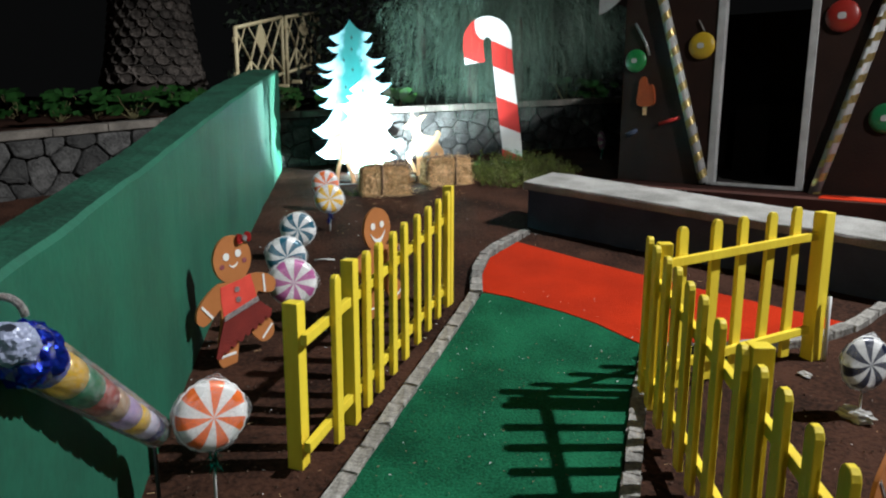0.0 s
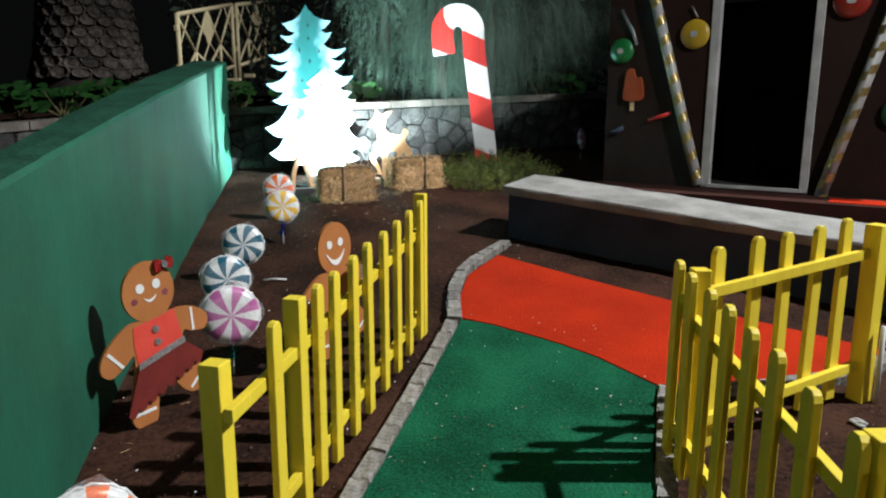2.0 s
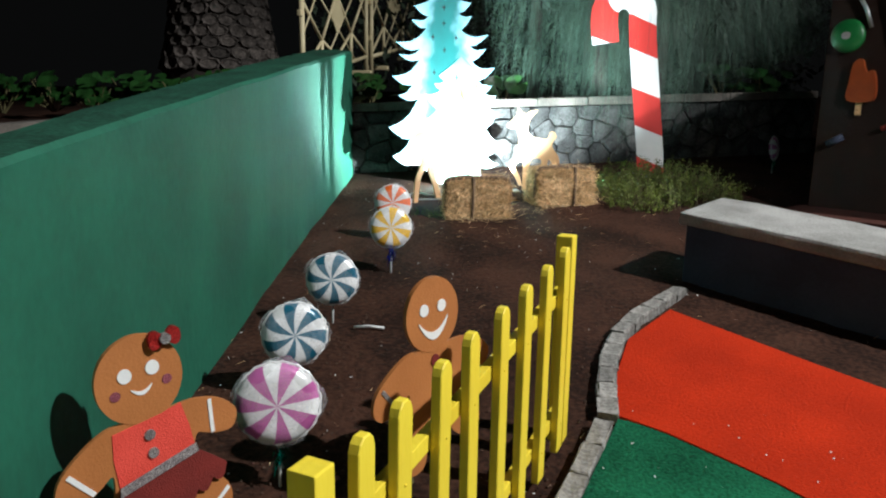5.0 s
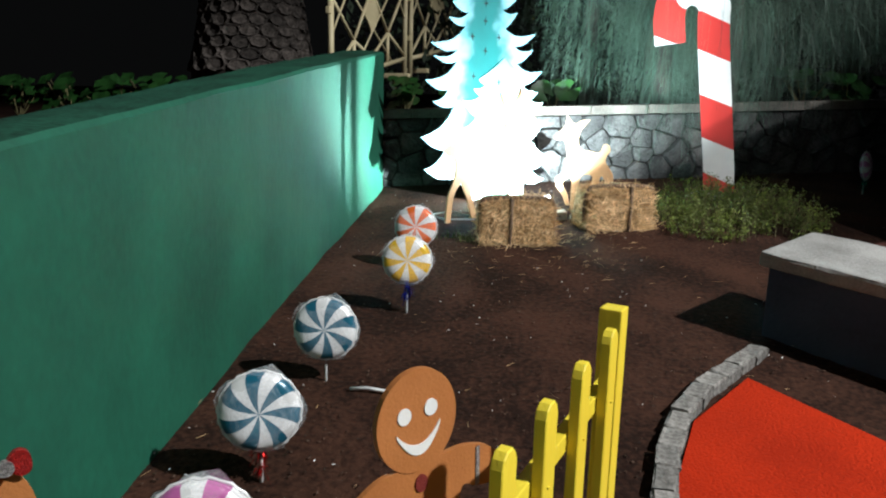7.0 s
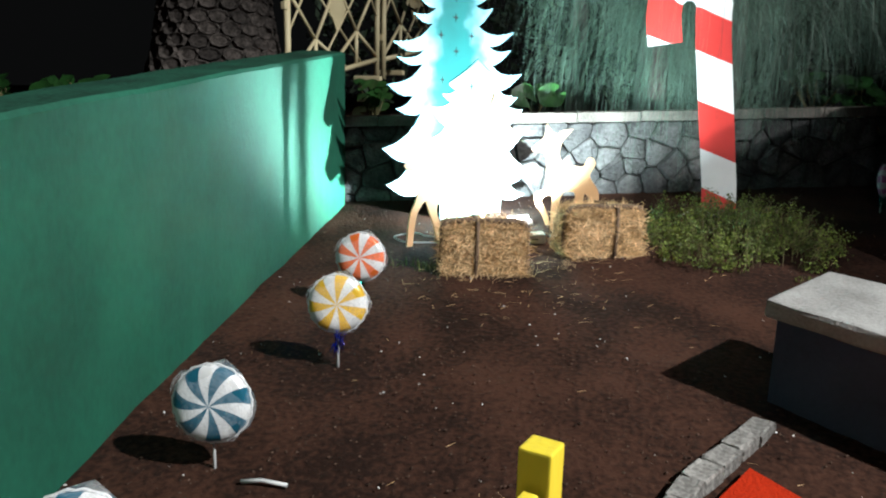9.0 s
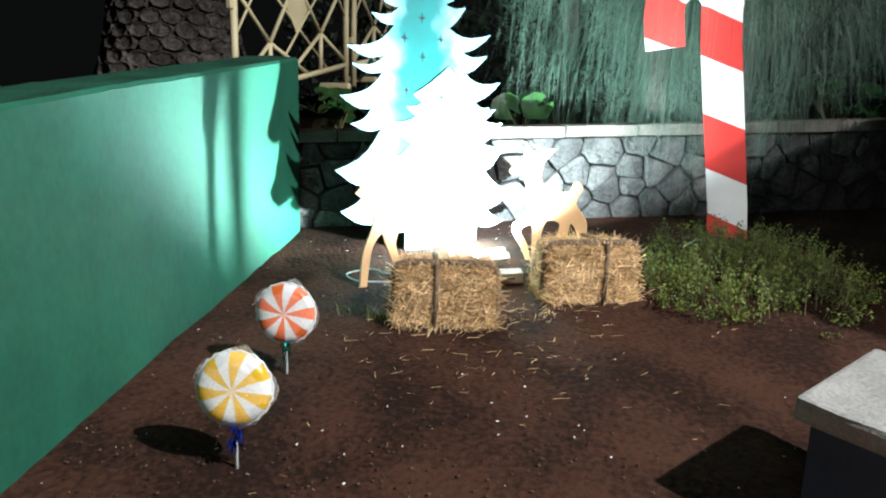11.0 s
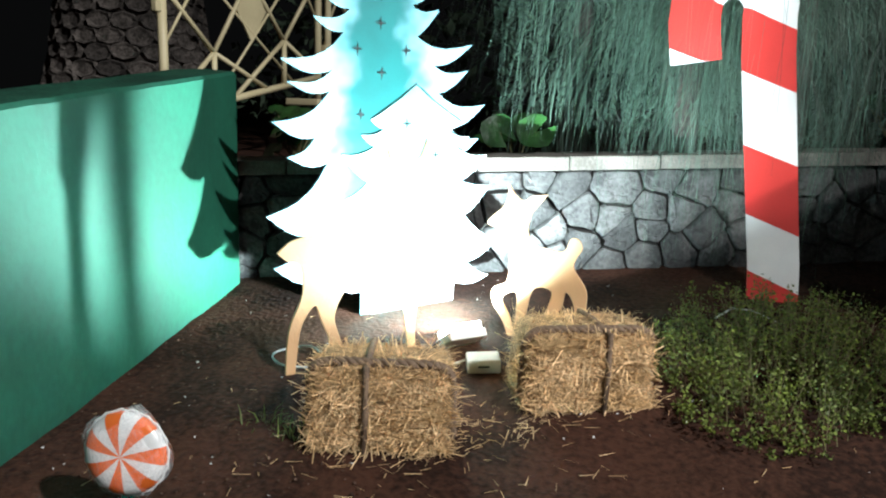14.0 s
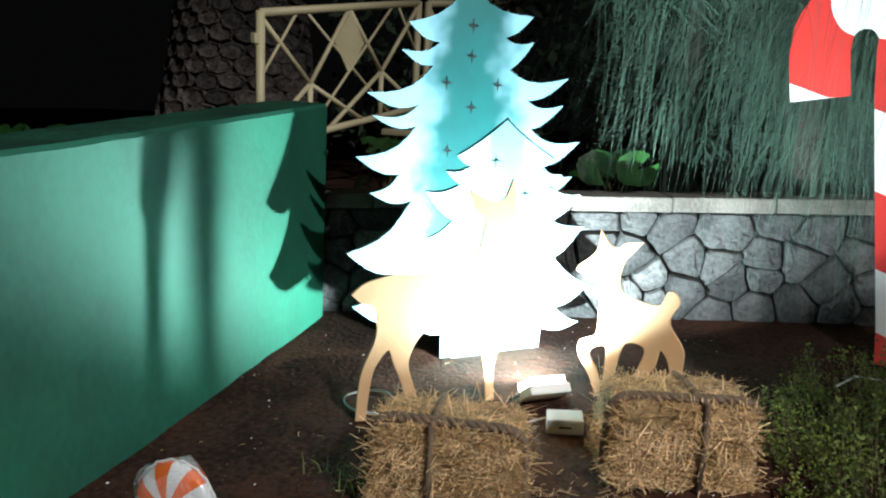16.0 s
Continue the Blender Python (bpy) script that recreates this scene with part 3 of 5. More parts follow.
def fawn():
    g = ground_z(8.85)
    ob = [(0.17, 1.16), (0.15, 1.20), (0.115, 1.20), (0.085, 1.14), (0.0, 1.145), (-0.06, 1.16), (-0.09, 1.22), (-0.075, 1.30), (-0.055, 1.33), (-0.005, 1.395, 1), (-0.075, 1.385), (-0.11, 1.36), (-0.15, 1.375), (-0.19, 1.43, 1), (-0.195, 1.365), (-0.215, 1.32), (-0.27, 1.27), (-0.285, 1.24), (-0.25, 1.225), (-0.20, 1.22), (-0.175, 1.15), (-0.17, 1.04), (-0.18, 0.965), (-0.245, 0.925), (-0.245, 0.86), (-0.19, 0.77), (-0.16, 0.70, 1), (-0.13, 0.70, 1), (-0.155, 0.79), (-0.20, 0.88), (-0.13, 0.92), (-0.125, 0.80), (-0.125, 0.66, 1), (-0.085, 0.66, 1), (-0.08, 0.80), (-0.045, 0.945), (0.04, 0.945), (0.02, 0.85), (-0.03, 0.75), (-0.05, 0.66, 1), (-0.01, 0.66, 1), (0.04, 0.78), (0.09, 0.87), (0.11, 0.95), (0.155, 0.87), (0.155, 0.66, 1), (0.195, 0.66, 1), (0.205, 0.87), (0.20, 0.97), (0.14, 1.06), (0.145, 1.11)]
    bm = board([(p[0], p[1] - g) for p in spline(ob, 5)], 0.018)
    me = part("fawn_board", bm, DEER)
    me.matrix_world = pose(-0.2, 8.86, g - 0.02, 0, 0, -6)
    tagged(me, "small brown painted plywood fawn with a raised foreleg", "decoration")


def candy_cane():
    top = board_at("candy_cane_board", 0.66, 9.84, 0, "tall red and white striped plywood candy cane", "decoration")
    g = ground_z(9.84)
    # axis of the cane: shaft up, arch over, short hook down
    ax = [(0.285, 0.70), (0.265, 0.95), (0.225, 1.25), (0.185, 1.55), (0.145, 1.85), (0.115, 2.08), (0.10, 2.28)]
    c0, r0 = Vector((-0.085, 2.30)), 0.19
    arch = [(c0.x + r0 * math.cos(radians(a)), c0.y + 0.20 * math.sin(radians(a))) for a in range(8, 176, 12)]
    ax += arch + [(-0.275, 2.26), (-0.262, 2.15), (-0.245, 2.035)]
    axis = [Vector(p) for p in ax]
    acc = [0.0]
    for a, b in zip(axis, axis[1:]):
        acc.append(acc[-1] + (b - a).length)
    half = 0.132

    def at(arc, v):
        arc = min(max(arc, 0.0), acc[-1])
        i = max(k for k in range(len(axis) - 1) if acc[k] <= arc)
        f = (arc - acc[i]) / (acc[i + 1] - acc[i])
        d0 = (axis[min(i + 1, len(axis) - 1)] - axis[max(i - 1, 0)]).normalized()
        d1 = (axis[min(i + 2, len(axis) - 1)] - axis[i]).normalized()
        d = d0.lerp(d1, f).normalized()
        return axis[i].lerp(axis[i + 1], f) + Vector((d.y, -d.x)) * half * v

    bounds = [-0.2, 0.16, 0.48, 0.86, 1.25, 1.58, 2.09, acc[-1] - 0.02, acc[-1] + 0.2]
    for j in range(len(bounds) - 1):
        lo, hi = bounds[j], bounds[j + 1]
        n = max(2, int((hi - lo) / 0.025))
        b = bmesh.new()
        grid = [[b.verts.new((at(lo + (hi - lo) * i / n - 0.07 * v, v).x, 0, at(lo + (hi - lo) * i / n - 0.07 * v, v).y - g)) for v in [1 - k / 4 for k in range(9)]] for i in range(n + 1)]
        for r0, r1 in zip(grid, grid[1:]):
            for k in range(8):
                b.faces.new((r0[k], r0[k + 1], r1[k + 1], r1[k]))
        bmesh.ops.dissolve_degenerate(b, dist=0.0004, edges=b.edges)
        ex = bmesh.ops.extrude_face_region(b, geom=list(b.faces))
        bmesh.ops.translate(b, verts=[v for v in ex["geom"] if isinstance(v, bmesh.types.BMVert)], vec=(0, 0.02, 0))
        part("red_stripe" if j % 2 == 0 else "white_stripe", b, RED if j % 2 == 0 else WHITE, top)
    part("stake", boxed(0.035, 0.03, 0.9, pose(0.26, 0.037, -0.25)), STEM, top)
    return top


christmas_tree()
small_tree()
deer()
fawn()
candy_cane()


def gingerbread(x, y, angle, girl):
    g = ground_z(y)
    label = "brown gingerbread girl board with coral top and dark red skirt" if girl else "brown gingerbread boy board with white smile and red buttons"
    top = thing("gingerbread_board", pose(x, y, g + (0.035 if girl else 0.045), 0, -7 if girl else -5, angle), label, "decoration", "gingerbread boards")
    body = [(0.075, 0.44), (0.15, 0.435), (0.225, 0.405), (0.27, 0.35), (0.245, 0.295), (0.18, 0.305), (0.135, 0.325), (0.12, 0.27), (0.15, 0.20), (0.205, 0.13), (0.20, 0.065), (0.13, 0.045), (0.07, 0.09), (0.03, 0.155), (-0.02, 0.155), (-0.05, 0.08), (-0.08, 0.0), (-0.145, -0.01), (-0.19, 0.04), (-0.17, 0.13), (-0.135, 0.22), (-0.125, 0.30), (-0.17, 0.275), (-0.24, 0.245), (-0.28, 0.28), (-0.265, 0.345), (-0.205, 0.40), (-0.13, 0.44), (-0.065, 0.445)]
    head = ellipse(0, 0.56, 0.125 if girl else 0.12, 0.135, 36)
    drop = 0.16 if girl else 0.0
    low = lambda p: (p[0], p[1] - drop * max(0.0, 0.25 - p[1]))
    part("body", board([low(p) for p in spline(body, 4)], 0.015), GINGER, top)
    part("head", board(head, 0.0172, 0.0022), GINGER, top)
    for s in (-1, 1):
        part("eye", board(ellipse(s * 0.04, 0.585, 0.02, 0.022, 18), 0.003, 0.0052), WHITE, top)
        stripe = [(0.176, 0.308), (0.188, 0.308), (0.194, 0.418), (0.182, 0.418)]
        part("sleeve_band", board([Vector(p) for p in (stripe if s > 0 else [(-0.232, 0.36), (-0.244, 0.352), (-0.188, 0.268), (-0.176, 0.276)])], 0.003, 0.003), WHITE if girl else SILVER, top)
        band = [(0.115, 0.072), (0.122, 0.062), (0.205, 0.118), (0.198, 0.128)] if s > 0 else [(-0.178, 0.068), (-0.178, 0.056), (-0.072, 0.05), (-0.072, 0.062)]
        part("foot_band", board([Vector(low(p)) for p in band], 0.003, 0.003), WHITE, top)
    w, dpt = (0.03, 0.022) if girl else (0.066, 0.065)
    smile = [(-w + 2 * w * k / 10, 0.535 - dpt * (1 - ((k - 5) / 5) ** 2) * (1 if girl else 1)) for k in range(11)]
    th = 0.012 if girl else 0.028
    up = [(-w + 2 * w * k / 10, 0.535 - dpt * (1 - ((k - 5) / 5) ** 2) + th * (0.35 + 0.65 * (1 - ((k - 5) / 5) ** 2))) for k in range(10, -1, -1)]
    part("smile", board([Vector(p) for p in smile + up], 0.003, 0.0052), WHITE, top)
    if girl:
        part("vest", board([Vector(p) for p in [(-0.105, 0.425), (-0.03, 0.43), (0.04, 0.435), (0.10, 0.445), (0.115, 0.36), (0.12, 0.285), (0.0, 0.265), (-0.115, 0.245), (-0.115, 0.35)]], 0.003, 0.003), FELT_RED, top)
        skirt = [(-0.118, 0.243), (0.12, 0.282), (0.205, 0.195)]
        n = 8
        for k in range(n):
            a = Vector((0.205 - 0.415 * k / n, 0.18 - 0.135 * k / n))
            for j in range(1, 5):
                s = j / 4
                skirt.append((a.x - 0.415 / n * s, a.y - 0.0169 * s - 0.026 * math.sin(math.pi * s)))
        part("skirt", board([Vector(p) for p in skirt], 0.01, 0.012), FELT_DARK, top)
        part("belt", board([Vector(p) for p in [(-0.122, 0.232), (0.125, 0.275), (0.12, 0.304), (-0.117, 0.262)]], 0.003, 0.0155), SILVER, top)
        for z in (0.385, 0.325):
            part("button", board(ellipse(-0.005, z, 0.016, 0.016, 14), 0.007, 0.009), SILVER, top)
        for s in (-1, 1):
            part("cheek", board(ellipse(s * 0.075, 0.535, 0.015, 0.015, 14), 0.002, 0.0045), CHEEK, top)
            part("bow_loop", board(spline([(0.085, 0.665), (0.085 + s * 0.024, 0.693), (0.085 + s * 0.046, 0.68), (0.085 + s * 0.044, 0.645), (0.085 + s * 0.024, 0.638)], 4), 0.014, 0.02), GLITTER_RED, top)
        part("bow_knot", board(ellipse(0.085, 0.665, 0.016, 0.016, 16), 0.016, 0.028), SILVER, top)
    else:
        for z in (0.39, 0.32):
            part("button", board(ellipse(0.0, z, 0.019, 0.024, 16), 0.004, 0.004), FELT_DARK, top)
    part("stake", boxed(0.025, 0.02, 0.35, pose(-0.13, 0.026, -0.2)), STEM, top)
    return top


gingerbread(-1.13, 3.985, 52, True)
gingerbread(-0.385, 4.53, 52, False)


# ---- foil lollipops ----
def swirl_balloon(top, r, z, colour, tilt, turn=0.0, twist=0.35, petals=14):
    """A puffed round foil balloon with alternating curved wedges, seamed rim and clear wrap."""
    cen = pose(0, 0, z, tilt, 0, 0)
    both = {0: bmesh.new(), 1: bmesh.new()}
    rings = 8
    sub = 3
    def pt(i, a, side):
        s = i / rings
        rr = r * math.sin(s * math.pi / 2) ** 0.9
        th = 0.30 * r * (1 - s**2.6)
        pucker = 1 + 0.018 * math.sin(a * 24) * s**3
        aa = a + twist * (1 - s) * 1.0
        return cen @ Vector((rr * pucker * math.cos(aa + turn), -side * th, rr * pucker * math.sin(aa + turn)))
    for side in (1, -1):
        for k in range(petals * sub):
            col = (k // sub) % 2
            b = both[col]
            a0, a1 = 2 * math.pi * k / (petals * sub), 2 * math.pi * (k + 1) / (petals * sub)
            for i in range(rings):
                q = [pt(i, a0, side), pt(i, a1, side), pt(i + 1, a1, side), pt(i + 1, a0, side)]
                if i == 0:
                    q = [q[0], q[2], q[3]]
                b.faces.new([b.verts.new(p) for p in q])
    for col, b in both.items():
        bmesh.ops.remove_doubles(b, verts=b.verts, dist=0.0002)
        part("white_foil" if col else "coloured_foil", b, FOIL_WHITE if col else colour, top, smooth=True)
    rim = bmesh.new()
    loops = []
    for rr, yy in ((r * 0.99, 0.003), (r * 1.05, 0.0015), (r * 1.05, -0.0015), (r * 0.99, -0.003)):
        loops.append([rim.verts.new(cen @ Vector(((rr + 0.003 * math.sin(a * 19)) * math.cos(a), -yy, (rr + 0.003 * math.sin(a * 19)) * math.sin(a)))) for a in [2 * math.pi * k / 48 for k in range(48)]])
    for a, b in zip(loops, loops[1:] + loops[:1]):
        for k in range(48):
            rim.faces.new((a[k], a[(k + 1) % 48], b[(k + 1) % 48], b[k]))
    part("seam", rim, FOIL_WHITE, top, smooth=True)
    # loose clear wrap gathered below
    w = bmesh.new()
    for side in (1, -1):
        grid = []
        for i in range(7):
            row = []
            for k in range(25):
                a = 2 * math.pi * k / 24
                s = i / 6
                R = r * (1.06 + 0.09 * abs(math.cos(2 * a + turn)) ** 3 + 0.05 * math.sin(5 * a + 1.3) + 0.03 * math.sin(11 * a))
                row.append(w.verts.new(cen @ Vector((R * s * math.cos(a), -side * 0.34 * r * (1 - s**3) - side * 0.004, R * s * math.sin(a)))))
            grid.append(row)
        for a, b in zip(grid, grid[1:]):
            for k in range(24):
                w.faces.new((a[k], a[k + 1], b[k + 1], b[k]))
    bmesh.ops.remove_doubles(w, verts=w.verts, dist=0.0003)
    wrap = part("clear_wrap", w, FILM, top, smooth=True)
    wrap.visible_shadow = False


def tinsel(top, z, material, size=0.05, n=70):
    bm = bmesh.new()
    for k in range(n):
        a, e = random.uniform(0, 6.28), random.uniform(-1.2, 0.9)
        L = size * random.uniform(0.5, 1.2)
        zz = z + random.uniform(-size * 1.4, size * 0.6)
        d = Vector((math.cos(a) * math.cos(e), math.sin(a) * math.cos(e), math.sin(e)))
        s = d.cross(Vector((0.3, 0.5, 0.8))).normalized() * 0.004
        p = Vector((0, 0, zz))
        m1, m2 = p + d * L * 0.6 + Vector((0, 0, 0.008)), p + d * L + Vector((0, 0, -0.012))
        q = [bm.verts.new(v) for v in (p + s, p - s, m1 - s, m1 + s, m2)]
        bm.faces.new((q[0], q[1], q[2], q[3]))
        bm.faces.new((q[3], q[2], q[4]))
    part("tinsel_bow", bm, material, top, "shiny foil tinsel bow")


FOILS = {
    "orange": foil("orange_foil", (0.85, 0.17, 0.03)),
    "purple": foil("purple_foil", (0.52, 0.13, 0.36)),
    "teal": foil("deep_teal_foil", (0.01, 0.12, 0.19)),
    "yellow": foil("gold_foil", (0.82, 0.50, 0.03)),
    "navy": foil("navy_foil", (0.015, 0.02, 0.05)),
}
TINSEL = {
    "green": mat("green_tinsel", (0.0, 0.22, 0.15), (0.0, 0.1, 0.08), 60, 0.2, metal=0.8),
    "blue": mat("blue_tinsel", (0.02, 0.06, 0.65), (0.01, 0.02, 0.35), 60, 0.2, metal=0.8),
    "red": mat("red_tinsel", (0.65, 0.02, 0.015), (0.4, 0.01, 0.01), 60, 0.2, metal=0.8),
}


def lollipop(x, y, z, r, colour, bow, face, label, tilt=-6, lean=0.0, turn=0.0):
    g = ground_z(y)
    top = thing("lollipop_balloon", pose(x, y, g, 0, lean, face), label, "balloon", "foil lollipops")
    swirl_balloon(top, r, z - g, FOILS[colour], tilt, turn, 0.3 if colour in ("teal", "navy") else 0.1, 14)
    part("stick", tube([(0, 0, -0.1), (0, 0.002, (z - g - r) * 0.6), (0, 0, z - g - r * 0.7)], 0.006, 8), STICK, top, "thin white plastic stick", True)
    if bow:
        tinsel(top, z - g - r * 1.12, TINSEL[bow])
    return top


lollipop(-0.884, 2.584, 0.332, 0.135, "orange", "green", 34, "orange and white swirl foil lollipop balloon on a stick", turn=0.2)
lollipop(-0.93, 4.355, 0.415, 0.143, "purple", "green", 20, "purple and white swirl foil lollipop balloon on a stick", turn=0.1)
lollipop(-1.11, 5.01, 0.44, 0.137, "teal", "red", 22, "dark teal and white swirl foil lollipop with red bow", turn=0.5)
lollipop(-1.163, 5.72, 0.51, 0.134, "teal", "", 12, "dark teal and white swirl foil lollipop on a bare stick", turn=0.9)
lollipop(-1.035, 6.545, 0.653, 0.128, "yellow", "blue", 14, "golden yellow and white swirl foil lollipop with blue bow", turn=0.3)
lollipop(-1.177, 7.225, 0.715, 0.128, "orange", "green", 10, "orange and white swirl foil lollipop with green tinsel bow", turn=0.7)
lollipop(2.17, 10.0, 1.02, 0.125, "purple", "green", 62, "small purple and white swirl foil lollipop by the stone wall")
lollipop(2.07, 3.36, 0.265, 0.130, "navy", "", 10, "black and white swirl foil lollipop in the soil", turn=0.4)


# ---- hay bales ----
def rope(points, r, parent):
    """Three strands twisted round one another along points."""
    pts = [Vector(p) for p in points]
    fine = []
    for a, b in zip(pts, pts[1:]):
        n = max(2, int((b - a).length / 0.012))
        fine += [a.lerp(b, k / n) for k in range(n)]
    fine.append(pts[-1])
    for j in range(3):
        line = []
        for i, p in enumerate(fine):
            d = (fine[min(i + 1, len(fine) - 1)] - fine[max(i - 1, 0)]).normalized()
            q = d.to_track_quat("Z", "Y")
            a = i * 0.9 + j * 2.094
            line.append(p + q @ Vector((math.cos(a), math.sin(a), 0)) * r * 0.5)
        part("rope_strand", tube(line, r * 0.56, 5), TWINE, parent, "", True)


def bale(x, y, angle, L, W, H, label, strap=-0.02):
    g = ground_z(y)
    top = thing("hay_bale", pose(x, y, g - 0.01, 0, 0, angle), label, "hay bale", "hay bales")

    def slump(p):
        # pull corners and edges in, as pressed straw gives way there
        u = Vector((2 * p.x / L, 2 * p.y / W, 2 * (p.z - H / 2) / H))
        k = max(0.9, sum(abs(c) ** 7 for c in u) ** (1 / 7))
        if u.z < 0:
            k = 1 + (k - 1) * (1 + max(-1, u.z)) if k > 1 else k
        wave = 1 + 0.035 * noise.noise((p.x * 5 + x * 9, p.y * 5, p.z * 5))
        return Vector((p.x / k * wave, p.y / k * wave, H / 2 + (p.z - H / 2) / k))

    bm = boxed(L, W, H, None, 0.0)
    bmesh.ops.subdivide_edges(bm, edges=bm.edges, cuts=13, use_grid_fill=True)
    for v in bm.verts:
        v.co = slump(v.co)
        p = v.co
        k = noise.noise((p.x * 9 + x * 7, p.y * 9, p.z * 9)) * 0.016 + noise.noise((p.x * 30, p.y * 30 + x, p.z * 30)) * 0.006
        n = Vector((p.x / L, p.y / W, (p.z - H / 2) / H)).normalized()
        v.co += n * k
        v.co.x *= 1 - 0.03 * math.exp(-((p.x / 0.05) ** 2))
    part("bale_core", bm, STRAW_CORE, top, smooth=True)
    st = bmesh.new()
    for k in range(3800):
        f = random.random()
        if f < 0.5:
            p, n = Vector((random.uniform(-0.5, 0.5) * L, -W / 2, random.uniform(0.01, 1) * H)), Vector((0, -1, 0))
        elif f < 0.75:
            p, n = Vector((random.uniform(-0.5, 0.5) * L, random.uniform(-0.5, 0.5) * W, H)), Vector((0, 0, 1))
        else:
            s = random.choice((-1, 1))
            p, n = Vector((s * L / 2, random.uniform(-0.5, 0.5) * W, random.random() * H)), Vector((s, 0, 0))
        t = Vector((random.gauss(0, 1), random.gauss(0, 1), random.gauss(0, 0.8))).normalized()
        d = (t - n * t.dot(n) * 0.75 + n * random.uniform(-0.05, 0.26)).normalized()
        p = slump(p)
        ln = random.uniform(0.03, 0.11) if random.random() < 0.8 else random.uniform(0.10, 0.19)
        a, b = p + n * 0.002 - d * ln * 0.4, p + n * 0.006 + d * ln * 0.6
        s = d.cross(n).normalized() * random.choice((0.0008, 0.0012, 0.0017, 0.0026))
        st.faces.new([st.verts.new(v) for v in (a - s, a + s, b + s * 0.6, b - s * 0.6)])
    part("loose_straw", st, STRAW, top)
    for sx in (strap,):
        loop = [(sx * L + 0.006 * math.sin(k), y_, z_) for k, (y_, z_) in enumerate([(-W / 2 - 0.012, 0.0), (-W / 2 - 0.014, H * 0.5), (-W / 2 - 0.008, H + 0.006), (0, H + 0.012), (W / 2 + 0.008, H + 0.006), (W / 2 + 0.012, 0.0)])]
        part("twine", tube(loop, 0.014, 6), TWINE, top, "dark twisted twine round the bale", True)
    loop = [(-L / 2 - 0.008, -W * 0.30, H * 0.15), (-L / 2 - 0.008, -W * 0.30, H * 0.8), (-L / 2 + 0.03, -W * 0.32, H + 0.006), (0, -W * 0.34, H + 0.012), (L / 2 - 0.03, -W * 0.32, H + 0.006), (L / 2 + 0.008, -W * 0.3, H * 0.8), (L / 2 + 0.008, -W * 0.3, H * 0.1)]
    way = [Vector(a).lerp(Vector(b), k / 8) for a, b in zip(loop, loop[1:]) for k in range(8)] + [Vector(loop[-1])]
    rope([slump(p * 1.0) + Vector((0, -0.010, 0.012)) for p in way], 0.019, top)
    return top


bale(-0.655, 7.985, 15, 0.52, 0.30, 0.31, "golden straw bale tied with dark twine", -0.10)
bale(0.02, 8.50, 24, 0.53, 0.34, 0.31, "golden straw bale set askew beside the low shrub", 0.10)


# ---- flood lamp behind the bales ----
def flood_lamp():
    top = thing("flood_lamp", FLOOD_POSE, "lit white LED floodlight standing on the soil behind bales", "lamp")
    part("housing", boxed(0.20, 0.15, 0.045, pose(0, 0, 0.006), 0.008), WHITE, top)
    part("lens", boxed(0.17, 0.12, 0.03, pose(0, 0, -0.028)), LENS, top, "glowing white lens")
    part("bracket", tube([(-0.118, 0, 0.03), (-0.118, -0.12, 0.03), (0.118, -0.12, 0.03), (0.118, 0, 0.03)], 0.008, 6), BLACK, top)
    return top


flood_lamp()
ballast = thing("lamp_ballast", pose(-0.41, 8.60, ground_z(8.60) - 0.005, 6, -3, 18), "pale plastic ballast box lying between the bales", "box")
part("case", boxed(0.15, 0.10, 0.065, None, 0.008), WHITE, ballast)
part("slot", boxed(0.05, 0.004, 0.008, pose(0.0, -0.051, 0.03)), BLACK, ballast, "dark narrow slot")
cable_pts = [(-0.5, 8.62), (-0.62, 8.46), (-0.8, 8.38), (-0.98, 8.37), (-1.12, 8.36)] + [(-1.26 + 0.11 * math.cos(radians(a)), 8.44 + 0.10 * math.sin(radians(a))) for a in range(-60, -330, -22)] + [(-1.08, 8.50), (-0.95, 8.60)]
cab = part("power_cable", tube([(x, y, ground_z(y) + 0.016 + 0.006 * math.sin(i * 0.9)) for i, (x, y) in enumerate(cable_pts)], 0.0045, 6), STICK, None, "", True)
tagged(cab, "thin white power cable lying looped on the soil", "cable")
wire = part("power_cable", tube([(0.62, 9.42, ground_z(9.42) + 0.03), (0.70, 9.50, ground_z(9.5) + 0.06), (0.80, 9.53, ground_z(9.53) + 0.05), (0.92, 9.5, ground_z(9.5) + 0.01)], 0.005, 6), STICK, None, "", True)
tagged(wire, "thin white cable end rising from the soil", "cable")


# ---- low seat wall and sweet kiosk ----
def seat_wall():
    L, W, H = 4.6, 0.55, 0.43
    top = thing("seat_wall", pose(0.735, 6.665, ground_z(6.665), 0, 0, -38), "dark painted seat wall with a pale worn concrete slab", "seat wall", kind="structure")
    across = Vector((math.sin(radians(38)), math.cos(radians(38))))
    sx, sy = -0.1185 * math.sin(radians(38)), 0.1185 * math.cos(radians(38))
    body = boxed(L - 0.04, W - 0.06, H - 0.075 + 0.3, pose(L / 2 + 0.02, W / 2, -0.3), 0.01)
    slab = boxed(L, W, 0.075, pose(L / 2, W / 2, H - 0.075), 0.018)
    bmesh.ops.subdivide_edges(slab, edges=[e for e in slab.edges if e.calc_length() > 1], cuts=40)
    for v in slab.verts:
        k = noise.noise((v.co.x * 5, v.co.y * 9, v.co.z * 20))
        v.co += Vector((0.3 * k, k, 0.5 * k)) * 0.010
    for bm, name, m in ((body, "body", SLATE_PAINT), (slab, "slab", CONCRETE)):
        for v in bm.verts:
            v.co.z += sx * v.co.x + sy * v.co.y
        part(name, bm, m, top)


seat_wall()


